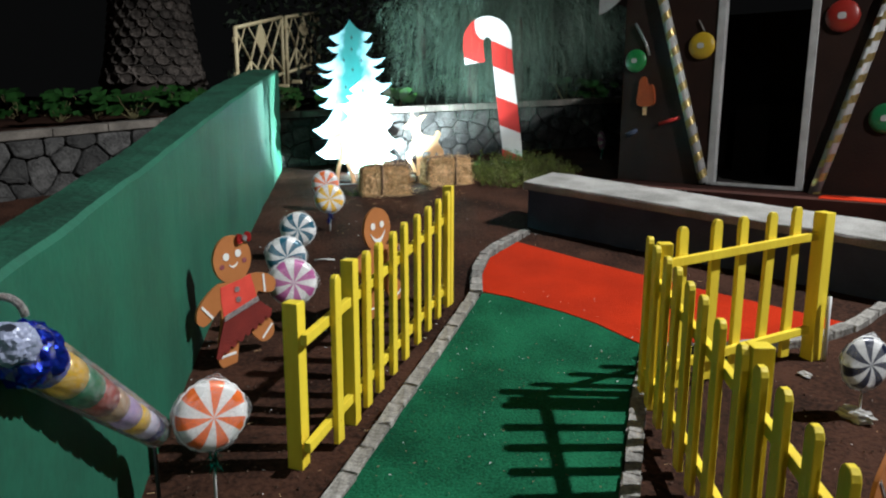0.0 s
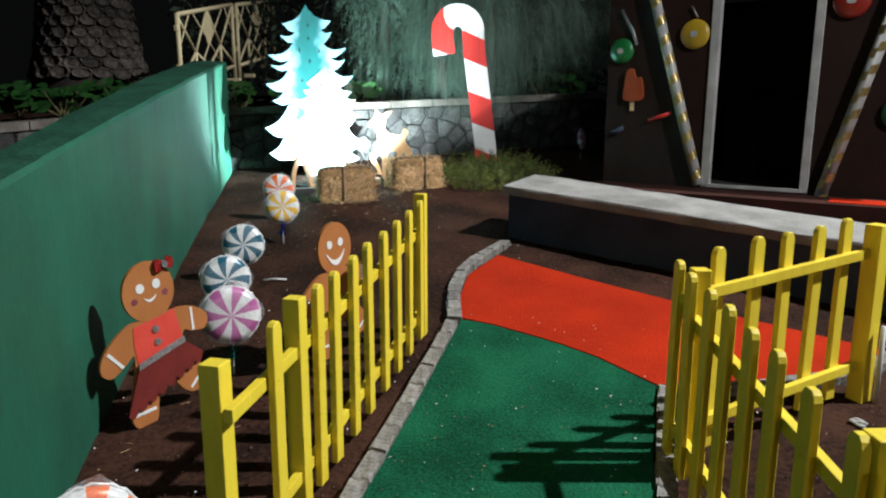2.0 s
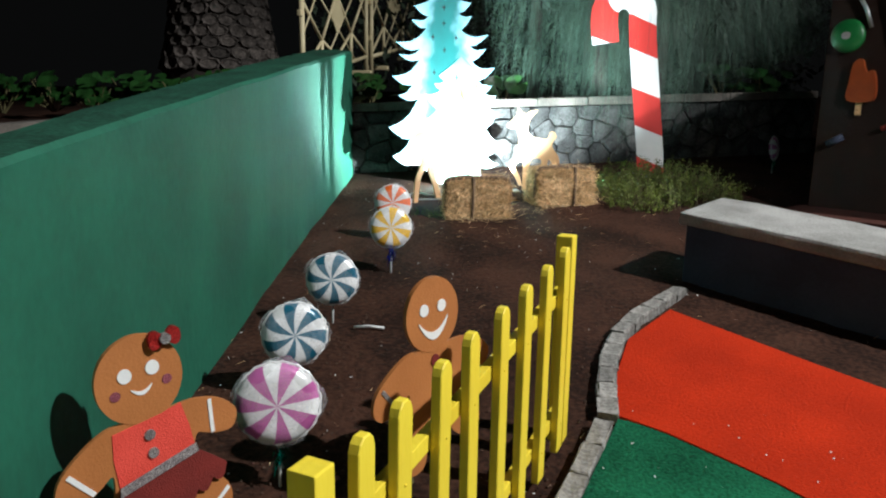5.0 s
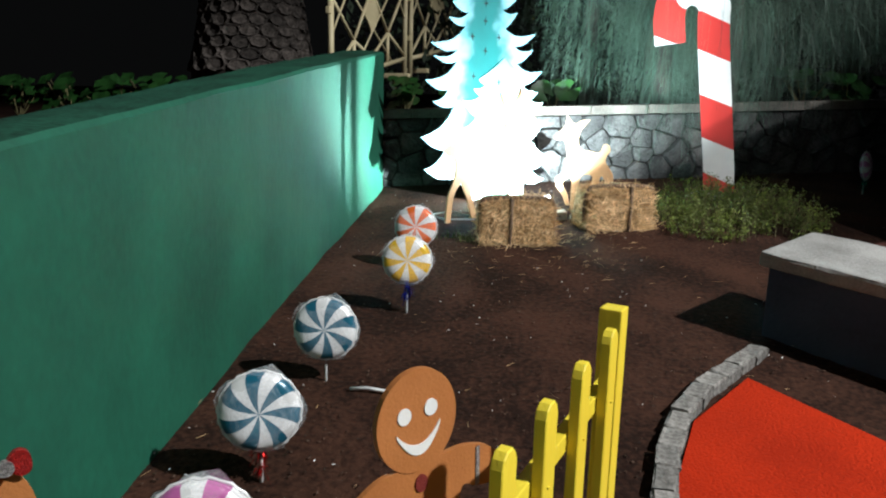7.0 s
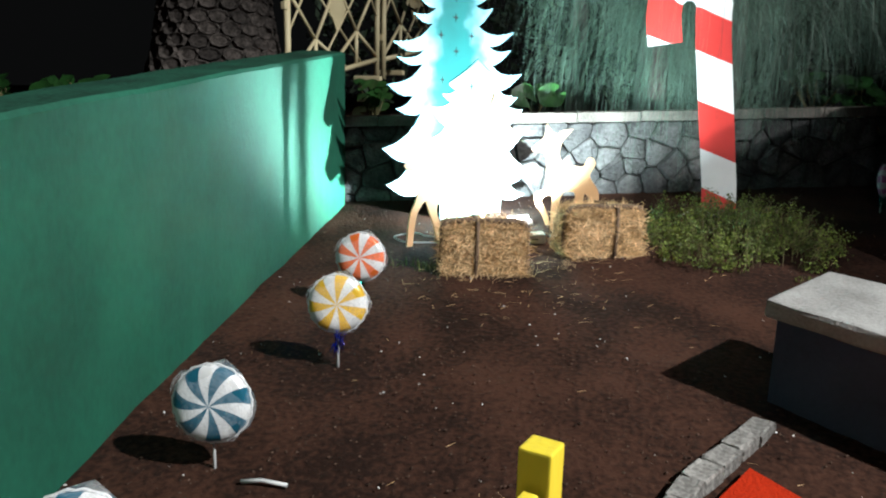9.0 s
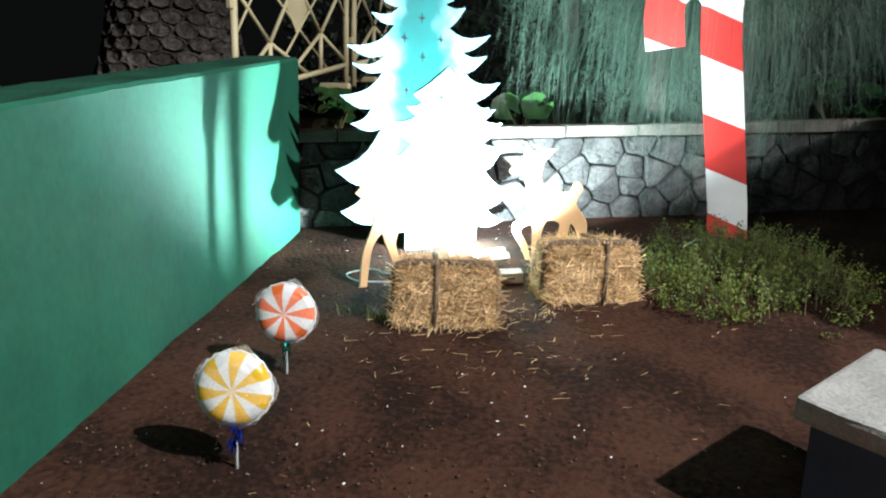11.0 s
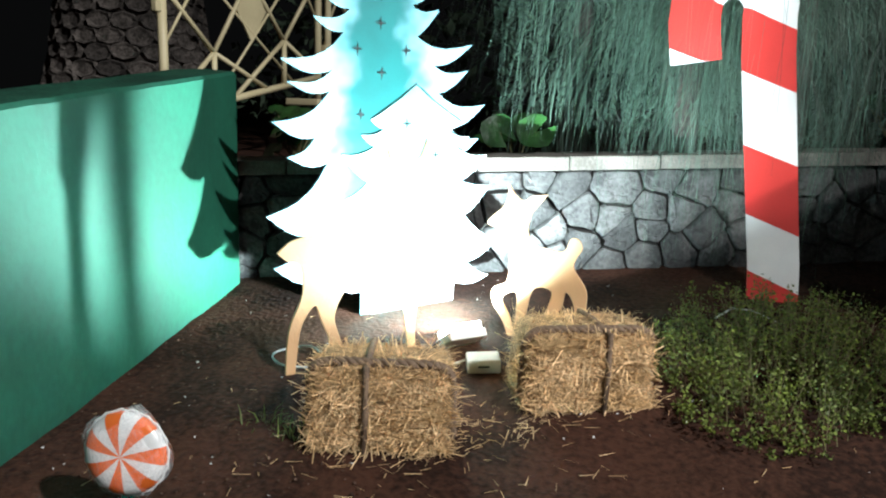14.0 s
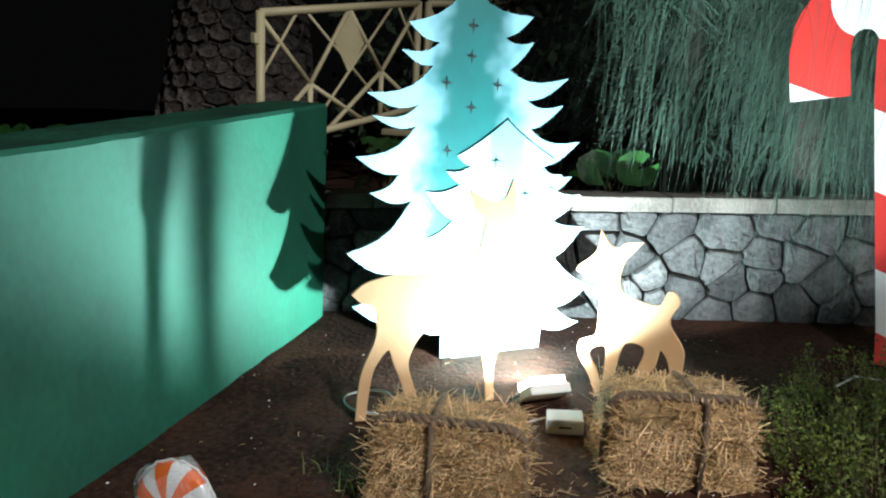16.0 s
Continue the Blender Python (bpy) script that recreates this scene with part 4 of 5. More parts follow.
def kiosk():
    top = thing("kiosk", pose(2.83, 7.71, 0.672, 0, 0, -38) @ Matrix.Scale(0.92, 4), "chocolate-brown gingerbread kiosk with sweets on its front", "kiosk")
    H = 2.14
    z0 = 0.0
    part("wall", boxed(1.10, 0.08, H + 0.3, pose(-0.57, 0.04, -0.3)), CHOC, top)
    part("wall", boxed(1.70, 0.08, H + 0.3, pose(1.85, 0.04, -0.3)), CHOC, top)
    part("wall", boxed(0.86, 0.08, 0.05, pose(0.495, 0.04, H - 0.05)), CHOC, top)
    part("side_wall", boxed(0.08, 2.2, H + 0.3, pose(-1.08, 1.19, -0.3)), CHOC, top)
    part("side_wall", boxed(0.08, 2.2, H + 0.3, pose(2.66, 1.19, -0.3)), CHOC, top)
    part("back_wall", boxed(3.66, 0.08, H + 0.3, pose(0.79, 2.33, -0.3)), SHADE_INSIDE, top)
    part("floor", boxed(3.6, 2.15, 0.05, pose(0.79, 1.17, -0.03)), SHADE_INSIDE, top)
    part("counter", boxed(0.9, 0.4, 0.9, pose(0.2, 1.9, 0.02), 0.01), SHADE_INSIDE, top)
    roof = bmesh.new()
    for x0, z0_, x1, z1 in ((-1.35, H - 0.02, 0.79, H + 1.0), (2.93, H - 0.02, 0.79, H + 1.0)):
        q = [(x0, -0.22, z0_), (x1, -0.22, z1), (x1, 2.5, z1), (x0, 2.5, z0_)]
        f = roof.faces.new([roof.verts.new(v) for v in q])
        ex = bmesh.ops.extrude_face_region(roof, geom=[f])
        bmesh.ops.translate(roof, verts=[v for v in ex["geom"] if isinstance(v, bmesh.types.BMVert)], vec=(0, 0, 0.07))
    part("roof", roof, CHOC, top)
    g = bmesh.new()
    f = [g.verts.new(v) for v in ((-1.12, 0.0, H), (2.7, 0.0, H), (0.79, 0.0, H + 0.93))]
    g.faces.new(f)
    ex = bmesh.ops.extrude_face_region(g, geom=list(g.faces))
    bmesh.ops.translate(g, verts=[v for v in ex["geom"] if isinstance(v, bmesh.types.BMVert)], vec=(0, 0.08, 0))
    part("gable", g, CHOC, top)
    # white icing that drips along the sloping eaves
    for x0, x1 in ((-1.36, 0.79), (2.94, 0.79)):
        low, high = [], []
        for k in range(41):
            f = k / 40
            x, z = x0 + (x1 - x0) * f, H - 0.06 + 1.06 * f
            low.append((x, z - 0.03 - 0.11 * abs(math.sin(f * 14.0 + 0.9)) ** 0.6))
            high.append((x, z + 0.10))
        part("icing", board([Vector(p) for p in low + high[::-1]], 0.02, 0.245), DIMMED_WHITE, top, "white painted dripping icing edge")
    door = new("door_frame")
    door.parent = top
    for x, w in ((0.02, 0.085), (0.97, 0.08)):
        part("jamb", boxed(w, 0.10, 2.07, pose(x, 0.03, 0.0), 0.008), DIMMED_WHITE, door)
    part("threshold", boxed(0.92, 0.07, 0.035, pose(0.495, 0.0, 0.0), 0.006), DIMMED_WHITE, door)
    part("lintel", boxed(1.04, 0.10, 0.08, pose(0.495, 0.03, 2.07), 0.006), DIMMED_WHITE, door)
    base = ground_z(8.38) + 0.02
    # sweets
    def button_sweet(x, z, r, c, name):
        m = mat(name, c, tuple(q * 0.85 for q in c), 5, 0.35, coat=0.3)
        bm = bmesh.new()
        bmesh.ops.create_uvsphere(bm, u_segments=24, v_segments=12, radius=1)
        bmesh.ops.transform(bm, verts=bm.verts, matrix=pose(x, -0.02, z - base) @ Matrix.Diagonal((r, 0.05, r, 1)))
        s = part("button_sweet", bm, m, top, "", True)
        part("white_mark", board(spline([(x - r * 0.20, z - base - r * 0.17), (x + r * 0.20, z - base - r * 0.17), (x + r * 0.20, z - base + r * 0.17), (x - r * 0.20, z - base + r * 0.17)], 4), 0.012, 0.073), DIMMED_WHITE, s)
    button_sweet(-0.96, 2.02, 0.135, (0.01, 0.17, 0.04), "green_sweet")
    button_sweet(-0.18, 2.16, 0.15, (0.45, 0.30, 0.02), "yellow_sweet")
    button_sweet(1.22, 2.39, 0.16, (0.26, 0.018, 0.012), "red_sweet")
    button_sweet(1.70, 1.38, 0.15, (0.01, 0.15, 0.05), "mint_sweet")
    pop = mat("orange_ice", (0.34, 0.06, 0.01), (0.25, 0.04, 0.007), 10, 0.5)
    lolly = part("ice_lolly", board(spline([(-0.90, 1.50 - base), (-0.71, 1.50 - base), (-0.70, 1.64 - base), (-0.73, 1.74 - base), (-0.78, 1.73 - base), (-0.82, 1.83 - base), (-0.88, 1.80 - base), (-0.90, 1.66 - base)], 4), 0.05, 0.05), pop, top)
    part("lolly_stick", board([Vector(p) for p in ((-0.835, 1.38 - base), (-0.79, 1.38 - base), (-0.79, 1.5 - base), (-0.835, 1.5 - base))], 0.012, 0.03), STRAW, lolly)
    part("red_bar", tube([(-0.62, -0.03, 1.28 - base), (-0.38, -0.03, 1.36 - base)], 0.022, 8), RED, top, "", True)
    part("grey_bar", tube([(-1.02, -0.03, 1.13 - base), (-0.90, -0.03, 1.20 - base)], 0.03, 8), SLATE_PAINT, top, "", True)
    part("silver_stick", tube([(-0.98, -0.03, 2.45 - base), (-0.84, -0.03, 2.22 - base), (-0.79, -0.03, 2.08 - base)], 0.016, 8), STEEL, top, "", True)
    part("small_pin", tube([(-0.23, -0.02, 2.44 - base), (-0.16, -0.02, 2.32 - base)], 0.008, 6), STEEL, top, "", True)
    gold = mat("gold_foil_band", (0.42, 0.32, 0.13), (0.26, 0.19, 0.07), 30, 0.3, 0.3, 60, metal=0.6)
    for a, b, nm in (((-0.69, 2.80), (-0.035, 0.62), 0), ((1.68, 2.75), (1.12, 0.55), 1)):
        a, b = Vector((a[0], -0.05, a[1] - base)), Vector((b[0], -0.05, b[1] - base))
        d = (b - a)
        q = d.to_track_quat("Z", "Y")
        pole = part("striped_pole", tube([a, b], 0.056, 16), DIMMED_WHITE, top, "white pole wound with gold foil bands", True)
        n = 11
        for k in range(n):
            bm = bmesh.new()
            rows = []
            for i in range(13):
                an = 2 * math.pi * i / 12
                for w in (0, 1):
                    rows.append(bm.verts.new(a + d * ((k + 0.35) / n + 0.035 * (i / 12 - 0.5) * 2) + d * (w * 0.42 / n) + q @ Vector((0.0585 * math.cos(an), 0.0585 * math.sin(an), 0))))
            for i in range(12):
                bm.faces.new((rows[2 * i], rows[2 * i + 1], rows[2 * i + 3], rows[2 * i + 2]))
            part("gold_band", bm, gold, pole, "", True)
    return top


kiosk()
plinth = [(1.95, 8.35), (1.62, 7.92), (4.6, 5.6), (6.6, 6.0), (6.4, 8.2), (3.6, 10.4)]
tagged(part("kiosk_plinth", poly_slab(plinth, 0.66, 0.5), PLINTH_SHADE), "low kiosk plinth, red carpet coloured dark for the shade on it", "plinth", kind="structure")
# brighter strip marks where light reaches the same carpet
strip = [(3.62, 6.86), (4.3, 6.33), (5.0, 5.78), (4.75, 5.62), (4.05, 6.15), (3.45, 6.62)]
tagged(part("red_mat", poly_slab(strip, 0.668, 0.006), RED_CARPET), "orange-red felt strip standing for the lit carpet before the kiosk", "carpet", kind="structure")


# ---- cream plastic barrier behind the green wall ----
def barrier(A, B, label):
    A, B = Vector(A), Vector(B)
    d = B - A
    L = (d.xy).length
    slope = d.z / L
    top = thing("plastic_barrier", pose(A.x, A.y, A.z, 0, 0, math.degrees(math.atan2(d.y, d.x))), label, "barrier", "plastic barriers")
    H = 0.80
    bar = lambda x0, z0, x1, z1, r, name: part(name, tube([(x0, 0, z0 + slope * x0), (x1, 0, z1 + slope * x1)], r, 8), CREAM, top, "", True)
    bar(0, H, L, H, 0.026, "top_rail")
    bar(0, 0.02, L, 0.02, 0.024, "bottom_rail")
    for x in (0.0, L):
        bar(x, -0.18, x, H + 0.01, 0.028, "upright")
    a, b, m = 0.27 * L, 0.73 * L, 0.5 * L
    for x0, z0, x1, z1 in ((0, 0.78, a, 0.34), (a, 0.34, m, 0.79), (m, 0.79, b, 0.34), (b, 0.34, L, 0.78), (a, 0.34, 0.62 * L, 0.02), (b, 0.34, 0.38 * L, 0.02), (0.0, 0.05, a, 0.34), (L, 0.05, b, 0.34)):
        bar(x0, z0, x1, z1, 0.016, "diagonal")
    for x0, z0, x1, z1 in ((0.19, 0.79, 0.0, 0.42), (0.24, 0.79, 0.80, 0.03), (0.80, 0.79, 0.26, 0.03), (0.84, 0.79, 1.0, 0.42)):
        bar(x0 * L, z0, x1 * L, z1, 0.010, "lattice_bar")
    for x in (a, b):
        bar(x, 0.34, x, 0.02, 0.02, "strut")
    o = [Vector((m - 0.10 * L, 0.58 + slope * m)), Vector((m, 0.37 + slope * m)), Vector((m + 0.10 * L, 0.58 + slope * m)), Vector((m, 0.785 + slope * m))]
    part("diamond_plate", board(o, 0.014, 0.007), CREAM, top)
    for z in (0.2, 0.62):
        part("hinge", boxed(0.05, 0.04, 0.06, pose(-0.035, 0, z), 0.006), CREAM, top)
    for s in (0.12, 0.88):
        part("foot", boxed(0.06, 0.30, 0.05, pose(L * s, 0, -0.16 + slope * L * s), 0.01), CREAM, top)
    return top


barrier((-2.59, 9.33, 1.62), (-2.34, 10.86, 1.92), "cream plastic lattice barrier with one solid diamond panel")
barrier((-2.30, 10.95, 1.93), (-2.07, 12.35, 2.16), "cream plastic lattice barrier half hidden by plants")


# ---- palm trunk ----
def palm():
    top = thing("palm_tree", pose(-4.40, 11.3, 1.78), "stout palm trunk covered in old leaf scars", "tree")
    H = 5.5
    prof = [(0.0, 0.74), (0.25, 0.66), (0.6, 0.60), (1.2, 0.52), (2.5, 0.48), (H, 0.46)]
    rad = lambda z: np.interp(z, [p[0] for p in prof], [p[1] for p in prof])
    part("trunk", tube([(0, 0, z) for z in (-0.5, 0.0, 0.25, 0.6, 1.2, 2.5, H)], [0.74] + [float(rad(z)) for z in (0.0, 0.25, 0.6, 1.2, 2.5, H)], 24), BARK, top, "", True)
    bm = bmesh.new()
    rows = 24
    for i in range(rows):
        z = 0.06 + 0.13 * i
        n = 19
        for k in range(n):
            a = 2 * math.pi * (k + 0.5 * (i % 2)) / n + random.uniform(-0.04, 0.04)
            r = float(rad(z))
            w, h = 2 * math.pi * r / n * 0.52, 0.075 * random.uniform(0.85, 1.15)
            c = Vector((math.cos(a) * r, math.sin(a) * r, z + random.uniform(-0.015, 0.015)))
            t, nrm = Vector((-math.sin(a), math.cos(a), 0)), Vector((math.cos(a), math.sin(a), 0))
            rim, inn = [], []
            for j in range(8):
                b = 2 * math.pi * j / 8
                rim.append(bm.verts.new(c + t * w * math.cos(b) + Vector((0, 0, h * math.sin(b))) + nrm * (0.045 + 0.02 * -math.sin(b))))
                inn.append(bm.verts.new(c + t * w * 0.72 * math.cos(b) + Vector((0, 0, h * 0.66 * math.sin(b))) + nrm * 0.012))
            out = [bm.verts.new(c + t * w * 1.15 * math.cos(2 * math.pi * j / 8) + Vector((0, 0, h * 1.2 * math.sin(2 * math.pi * j / 8)))) for j in range(8)]
            for j in range(8):
                q = (j + 1) % 8
                bm.faces.new((out[j], out[q], rim[q], rim[j]))
                bm.faces.new((rim[j], rim[q], inn[q], inn[j]))
            bm.faces.new(inn)
    tagged(part("scarred_bark", bm, BARK_PALE, top), kind="stuff")


palm()


# ---- plants ----
def ribbon(bm, pts, w0, side):
    prev = None
    n = len(pts) - 1
    for i, p in enumerate(pts):
        w = w0 * (1 - 0.8 * i / n)
        cur = (bm.verts.new(p - side * w), bm.verts.new(p + side * w))
        if prev:
            bm.faces.new((prev[0], prev[1], cur[1], cur[0]))
        prev = cur


def weeping_clump(x, y, z, n, reach, drop, label, lowest):
    """Sprays of thin stems that rise from a crown, arch outwards and hang."""
    top = thing("weeping_shrub", pose(x, y, z), label, "shrub", "weeping shrubs")
    bm = bmesh.new()
    base = ground_z(min(y, 12)) + 0.62 - z
    for spray in range(n // 14):
        a = random.uniform(0, 2 * math.pi)
        R0, D0 = reach * random.uniform(0.25, 1.3), drop * random.uniform(0.25, 1.1)
        st0 = Vector((random.gauss(0, 0.30), random.gauss(0, 0.16), random.uniform(-1.0, 0.5)))
        up0, pw = random.uniform(0.0, 0.6), random.uniform(1.3, 3.2)
        wide = random.uniform(0.10, 0.45)
        sway = random.gauss(0, 0.10)
        for k in range(26):
            b = a + random.gauss(0, wide)
            out = Vector((math.cos(b) * 1.35, math.sin(b) * 0.7 - 0.55, 0))
            R, D = R0 * random.uniform(0.5, 1.3), D0 * random.uniform(0.35, 1.2)
            st = st0 + Vector((random.gauss(0, 0.08), random.gauss(0, 0.07), random.gauss(0, 0.10)))
            D = min(D, max(0.15, st.z + z - lowest - random.uniform(0.0, 0.35)))
            kink, wave = random.gauss(0, 0.07) + sway, random.uniform(1.5, 4.5)
            pts = []
            for i in range(9):
                s = i / 8
                h = 1 - (1 - s) ** 1.7
                pts.append(st + out * R * h * 0.72 + Vector((kink * math.sin(s * wave) * s, 0, up0 * s * 2 * (1 - s) - D * s**pw)))
            side = Vector((random.uniform(0.5, 1), random.uniform(-0.5, 0.5), 0)).normalized()
            ribbon(bm, pts, random.uniform(0.0013, 0.0034), side)
    part("weeping_foliage", bm, BLADE, top)
    part("stump", tube([(0, 0.1, base - 0.1), (0.02, 0.05, base * 0.4), (0, 0, 0)], [0.10, 0.07, 0.05], 8), BARK, top, "", True)


for cx, cy, cz, n, reach, drop, lowest in ((-0.35, 11.0, 3.05, 260, 0.9, 1.5, 1.75), (0.30, 10.85, 3.0, 620, 0.95, 2.4, 0.95), (0.40, 10.40, 2.6, 300, 0.6, 2.2, 0.80), (1.05, 10.6, 2.7, 200, 0.6, 2.0, 1.2), (0.95, 10.95, 3.1, 640, 0.9, 2.4, 1.45), (1.60, 11.4, 3.1, 640, 0.95, 1.6, 1.72), (2.4, 11.7, 3.0, 560, 0.9, 1.4, 1.80)):
    weeping_clump(cx, cy, cz, n, reach, drop, "weeping shrub with long thin grey-green stems over the wall", lowest)


def hedge(x0, x1, y, z0, z1, n, label):
    bm = bmesh.new()
    for k in range(n):
        p = Vector((random.uniform(x0, x1), y + random.gauss(0, 0.25) + 0.38 * (random.uniform(x0, x1) - x0) * 0, random.uniform(z0, z1)))
        p.y += 0.36 * (p.x - x0)
        u = Vector((random.gauss(0, 1), random.gauss(0, 1), random.gauss(0, 1))).normalized()
        v = u.cross(Vector((random.gauss(0, 1), random.gauss(0, 1), random.gauss(0, 1)))).normalized()
        s = random.uniform(0.03, 0.09)
        bm.faces.new([bm.verts.new(q) for q in (p - u * s, p + v * s * 0.45, p + u * s, p - v * s * 0.45)])
    ob = part("hedge", bm, DARK_LEAF)
    tagged(ob, label, "hedge", kind="stuff")


hedge(-3.2, 3.6, 11.35, 1.5, 4.2, 6500, "dark unlit hedge foliage behind the weeping shrubs")


def leaf_blade(bm, c, r, nrm, turn):
    """A round, notched, slightly cupped leaf."""
    q = nrm.to_track_quat("Z", "Y")
    mid = bm.verts.new(c)
    ring = []
    N = 15
    for i in range(N):
        a = turn + radians(18) + (2 * math.pi - radians(36)) * i / (N - 1)
        e = r * (1 + 0.05 * math.sin(a * 5))
        ring.append(bm.verts.new(c + q @ Vector((e * math.cos(a), e * 0.9 * math.sin(a), 0.16 * r * (1 + 0.4 * math.sin(3 * a))))))
    for i in range(N - 1):
        bm.faces.new((mid, ring[i], ring[i + 1]))


def leafy_plant(x, y, leaves, label, fixed=()):
    z = ground_z(min(y, 12)) + 0.60
    top = thing("leafy_plant", pose(x, y, z), label, "plant", "round-leaved plants")
    spots = list(fixed)
    for k in range(leaves):
        a, R = random.uniform(0, 6.28), random.uniform(0.05, 0.30)
        spots.append((R * math.cos(a), R * math.sin(a) * 0.8, random.uniform(0.06, 0.34), random.uniform(0.05, 0.12)))
    for i, (dx, dy, dz, r) in enumerate(spots):
        bm = bmesh.new()
        nrm = Vector((dx * 0.8 + random.gauss(0, 0.15), -0.55 + dy, 0.8)).normalized()
        if i < len(fixed):
            nrm = Vector((0.15 - dx * 0.5, -0.9, 0.30)).normalized()
        leaf_blade(bm, Vector((dx, dy, dz)), r, nrm, random.uniform(0, 6.28))
        leaf = part("leaf", bm, LEAF, top, "", True)
        st = bmesh.new()
        tube([(dx * 0.1, dy * 0.1, -0.02), (dx * 0.7, dy * 0.7, dz * 0.6), (dx, dy, dz)], 0.005, 5, st)
        part("stalk", st, STEM, leaf)


leafy_plant(-0.62, 10.28, 5, "glossy round-leaved plant lit by the floodlight", [(-0.10, -0.12, 0.20, 0.125), (0.13, -0.10, 0.21, 0.125)])
for px_, py_, n_ in ((-2.05, 9.95, 12), (-1.55, 10.2, 9), (0.35, 11.2, 8), (1.9, 11.35, 12), (2.35, 11.5, 12), (-2.75, 9.7, 16), (-3.2, 9.6, 22), (-3.6, 9.75, 22), (-4.0, 9.5, 24), (-4.45, 9.4, 24), (-4.85, 9.25, 24), (-5.3, 9.2, 22), (-5.75, 9.0, 18)):
    leafy_plant(px_, py_, n_, "dim glossy round-leaved plant in the raised bed")


def low_shrub():
    top = thing("low_shrub", pose(0.95, 8.9, ground_z(8.9)), "low sprawling green shrub with tiny leaves", "shrub")
    stems, leaves = bmesh.new(), bmesh.new()
    for k in range(820):
        a, R = random.uniform(0, 6.28), math.sqrt(random.random())
        thick = noise.noise((R * math.cos(a) * 3.6, R * math.sin(a) * 3.6, 2.7)) + 0.25
        if thick < random.uniform(-0.02, 0.22) + (0.25 if math.cos(a + 0.5) > 0.3 and R > 0.5 else 0.0):
            continue
        x, y = 0.62 * R * math.cos(a) + 0.06 * math.sin(3 * a), 0.74 * R * math.sin(a)
        if y > 0.2 and x > 0.25:
            x -= 0.1
        g = 0.1185 * y
        h = random.uniform(0.05, 0.20) * (1.2 - 0.55 * R) * (0.75 + 0.9 * max(0, thick)) + (0.10 * random.random() if y > 0.3 else 0)
        lean = Vector((math.cos(a) * 0.10 * R, math.sin(a) * 0.10 * R, 0)) + Vector((random.gauss(0, 0.03), random.gauss(0, 0.03), 0))
        p0 = Vector((x, y, g - 0.01))
        p1, p2 = p0 + lean * 0.4 + Vector((0, 0, h * 0.6)), p0 + lean + Vector((0, 0, h))
        ribbon(stems, [p0, p1, p2], 0.0022, Vector((1, 0, 0)))
        for j in range(26):
            s = random.uniform(0.15, 1.0) ** 0.8
            c = p0.lerp(p2, s) + Vector((random.gauss(0, 0.015), random.gauss(0, 0.015), random.gauss(0, 0.012)))
            u = Vector((random.gauss(0, 1), random.gauss(0, 1), random.gauss(0, 0.7))).normalized()
            v = u.cross(Vector((random.gauss(0, 1), random.gauss(0, 1), random.gauss(0, 1)))).normalized()
            r = random.uniform(0.004, 0.012)
            leaves.faces.new([leaves.verts.new(q) for q in (c - u * r, c + v * r * 0.6, c + u * r, c - v * r * 0.6)])
    for k in range(110):
        a, R = random.uniform(0, 6.28), math.sqrt(random.random()) * 0.9
        p0 = Vector((0.62 * R * math.cos(a), 0.70 * R * math.sin(a), 0.08 * R * math.sin(a)))
        h = random.uniform(0.16, 0.30) * (1.15 - 0.4 * R)
        p2 = p0 + Vector((random.gauss(0, 0.05), random.gauss(0, 0.05), h))
        ribbon(stems, [p0, p0.lerp(p2, 0.5) + Vector((0, 0, 0.02)), p2], 0.0018, Vector((1, 0, 0)))
        for j in range(22):
            c = p0.lerp(p2, random.uniform(0.35, 1.0)) + Vector((random.gauss(0, 0.010), random.gauss(0, 0.010), random.gauss(0, 0.006)))
            u = Vector((random.gauss(0, 1), random.gauss(0, 1), random.gauss(0.4, 0.6))).normalized()
            v = u.cross(Vector((random.gauss(0, 1), random.gauss(0, 1), random.gauss(0, 1)))).normalized()
            r = random.uniform(0.005, 0.012)
            leaves.faces.new([leaves.verts.new(q) for q in (c - u * r, c + v * r * 0.5, c + u * r, c - v * r * 0.5)])
    tagged(part("stem_tangle", stems, STEM, top), kind="stuff")
    part("foliage", leaves, SHRUB, top)


low_shrub()


def grass_tuft(x, y, n, label):
    top = thing("grass_tuft", pose(x, y, ground_z(y)), label, "grass", "grass tufts")
    bm = bmesh.new()
    for k in range(n):
        a = random.uniform(0, 6.28)
        p = Vector((random.gauss(0, 0.05), random.gauss(0, 0.035), -0.005))
        d = Vector((math.cos(a), math.sin(a), 0)) * random.uniform(0.02, 0.08)
        h = random.uniform(0.02, 0.075)
        ribbon(bm, [p, p + d * 0.4 + Vector((0, 0, h * 0.8)), p + d + Vector((0, 0, h))], random.uniform(0.0015, 0.004), Vector((-d.y, d.x, 0)).normalized())
    tagged(part("tuft", bm, SHRUB, top), kind="stuff")


grass_tuft(-0.94, 7.87, 40, "small green weed tuft at the foot of the bale")
grass_tuft(-1.12, 7.90, 22, "thin green weed tuft on the bare soil")


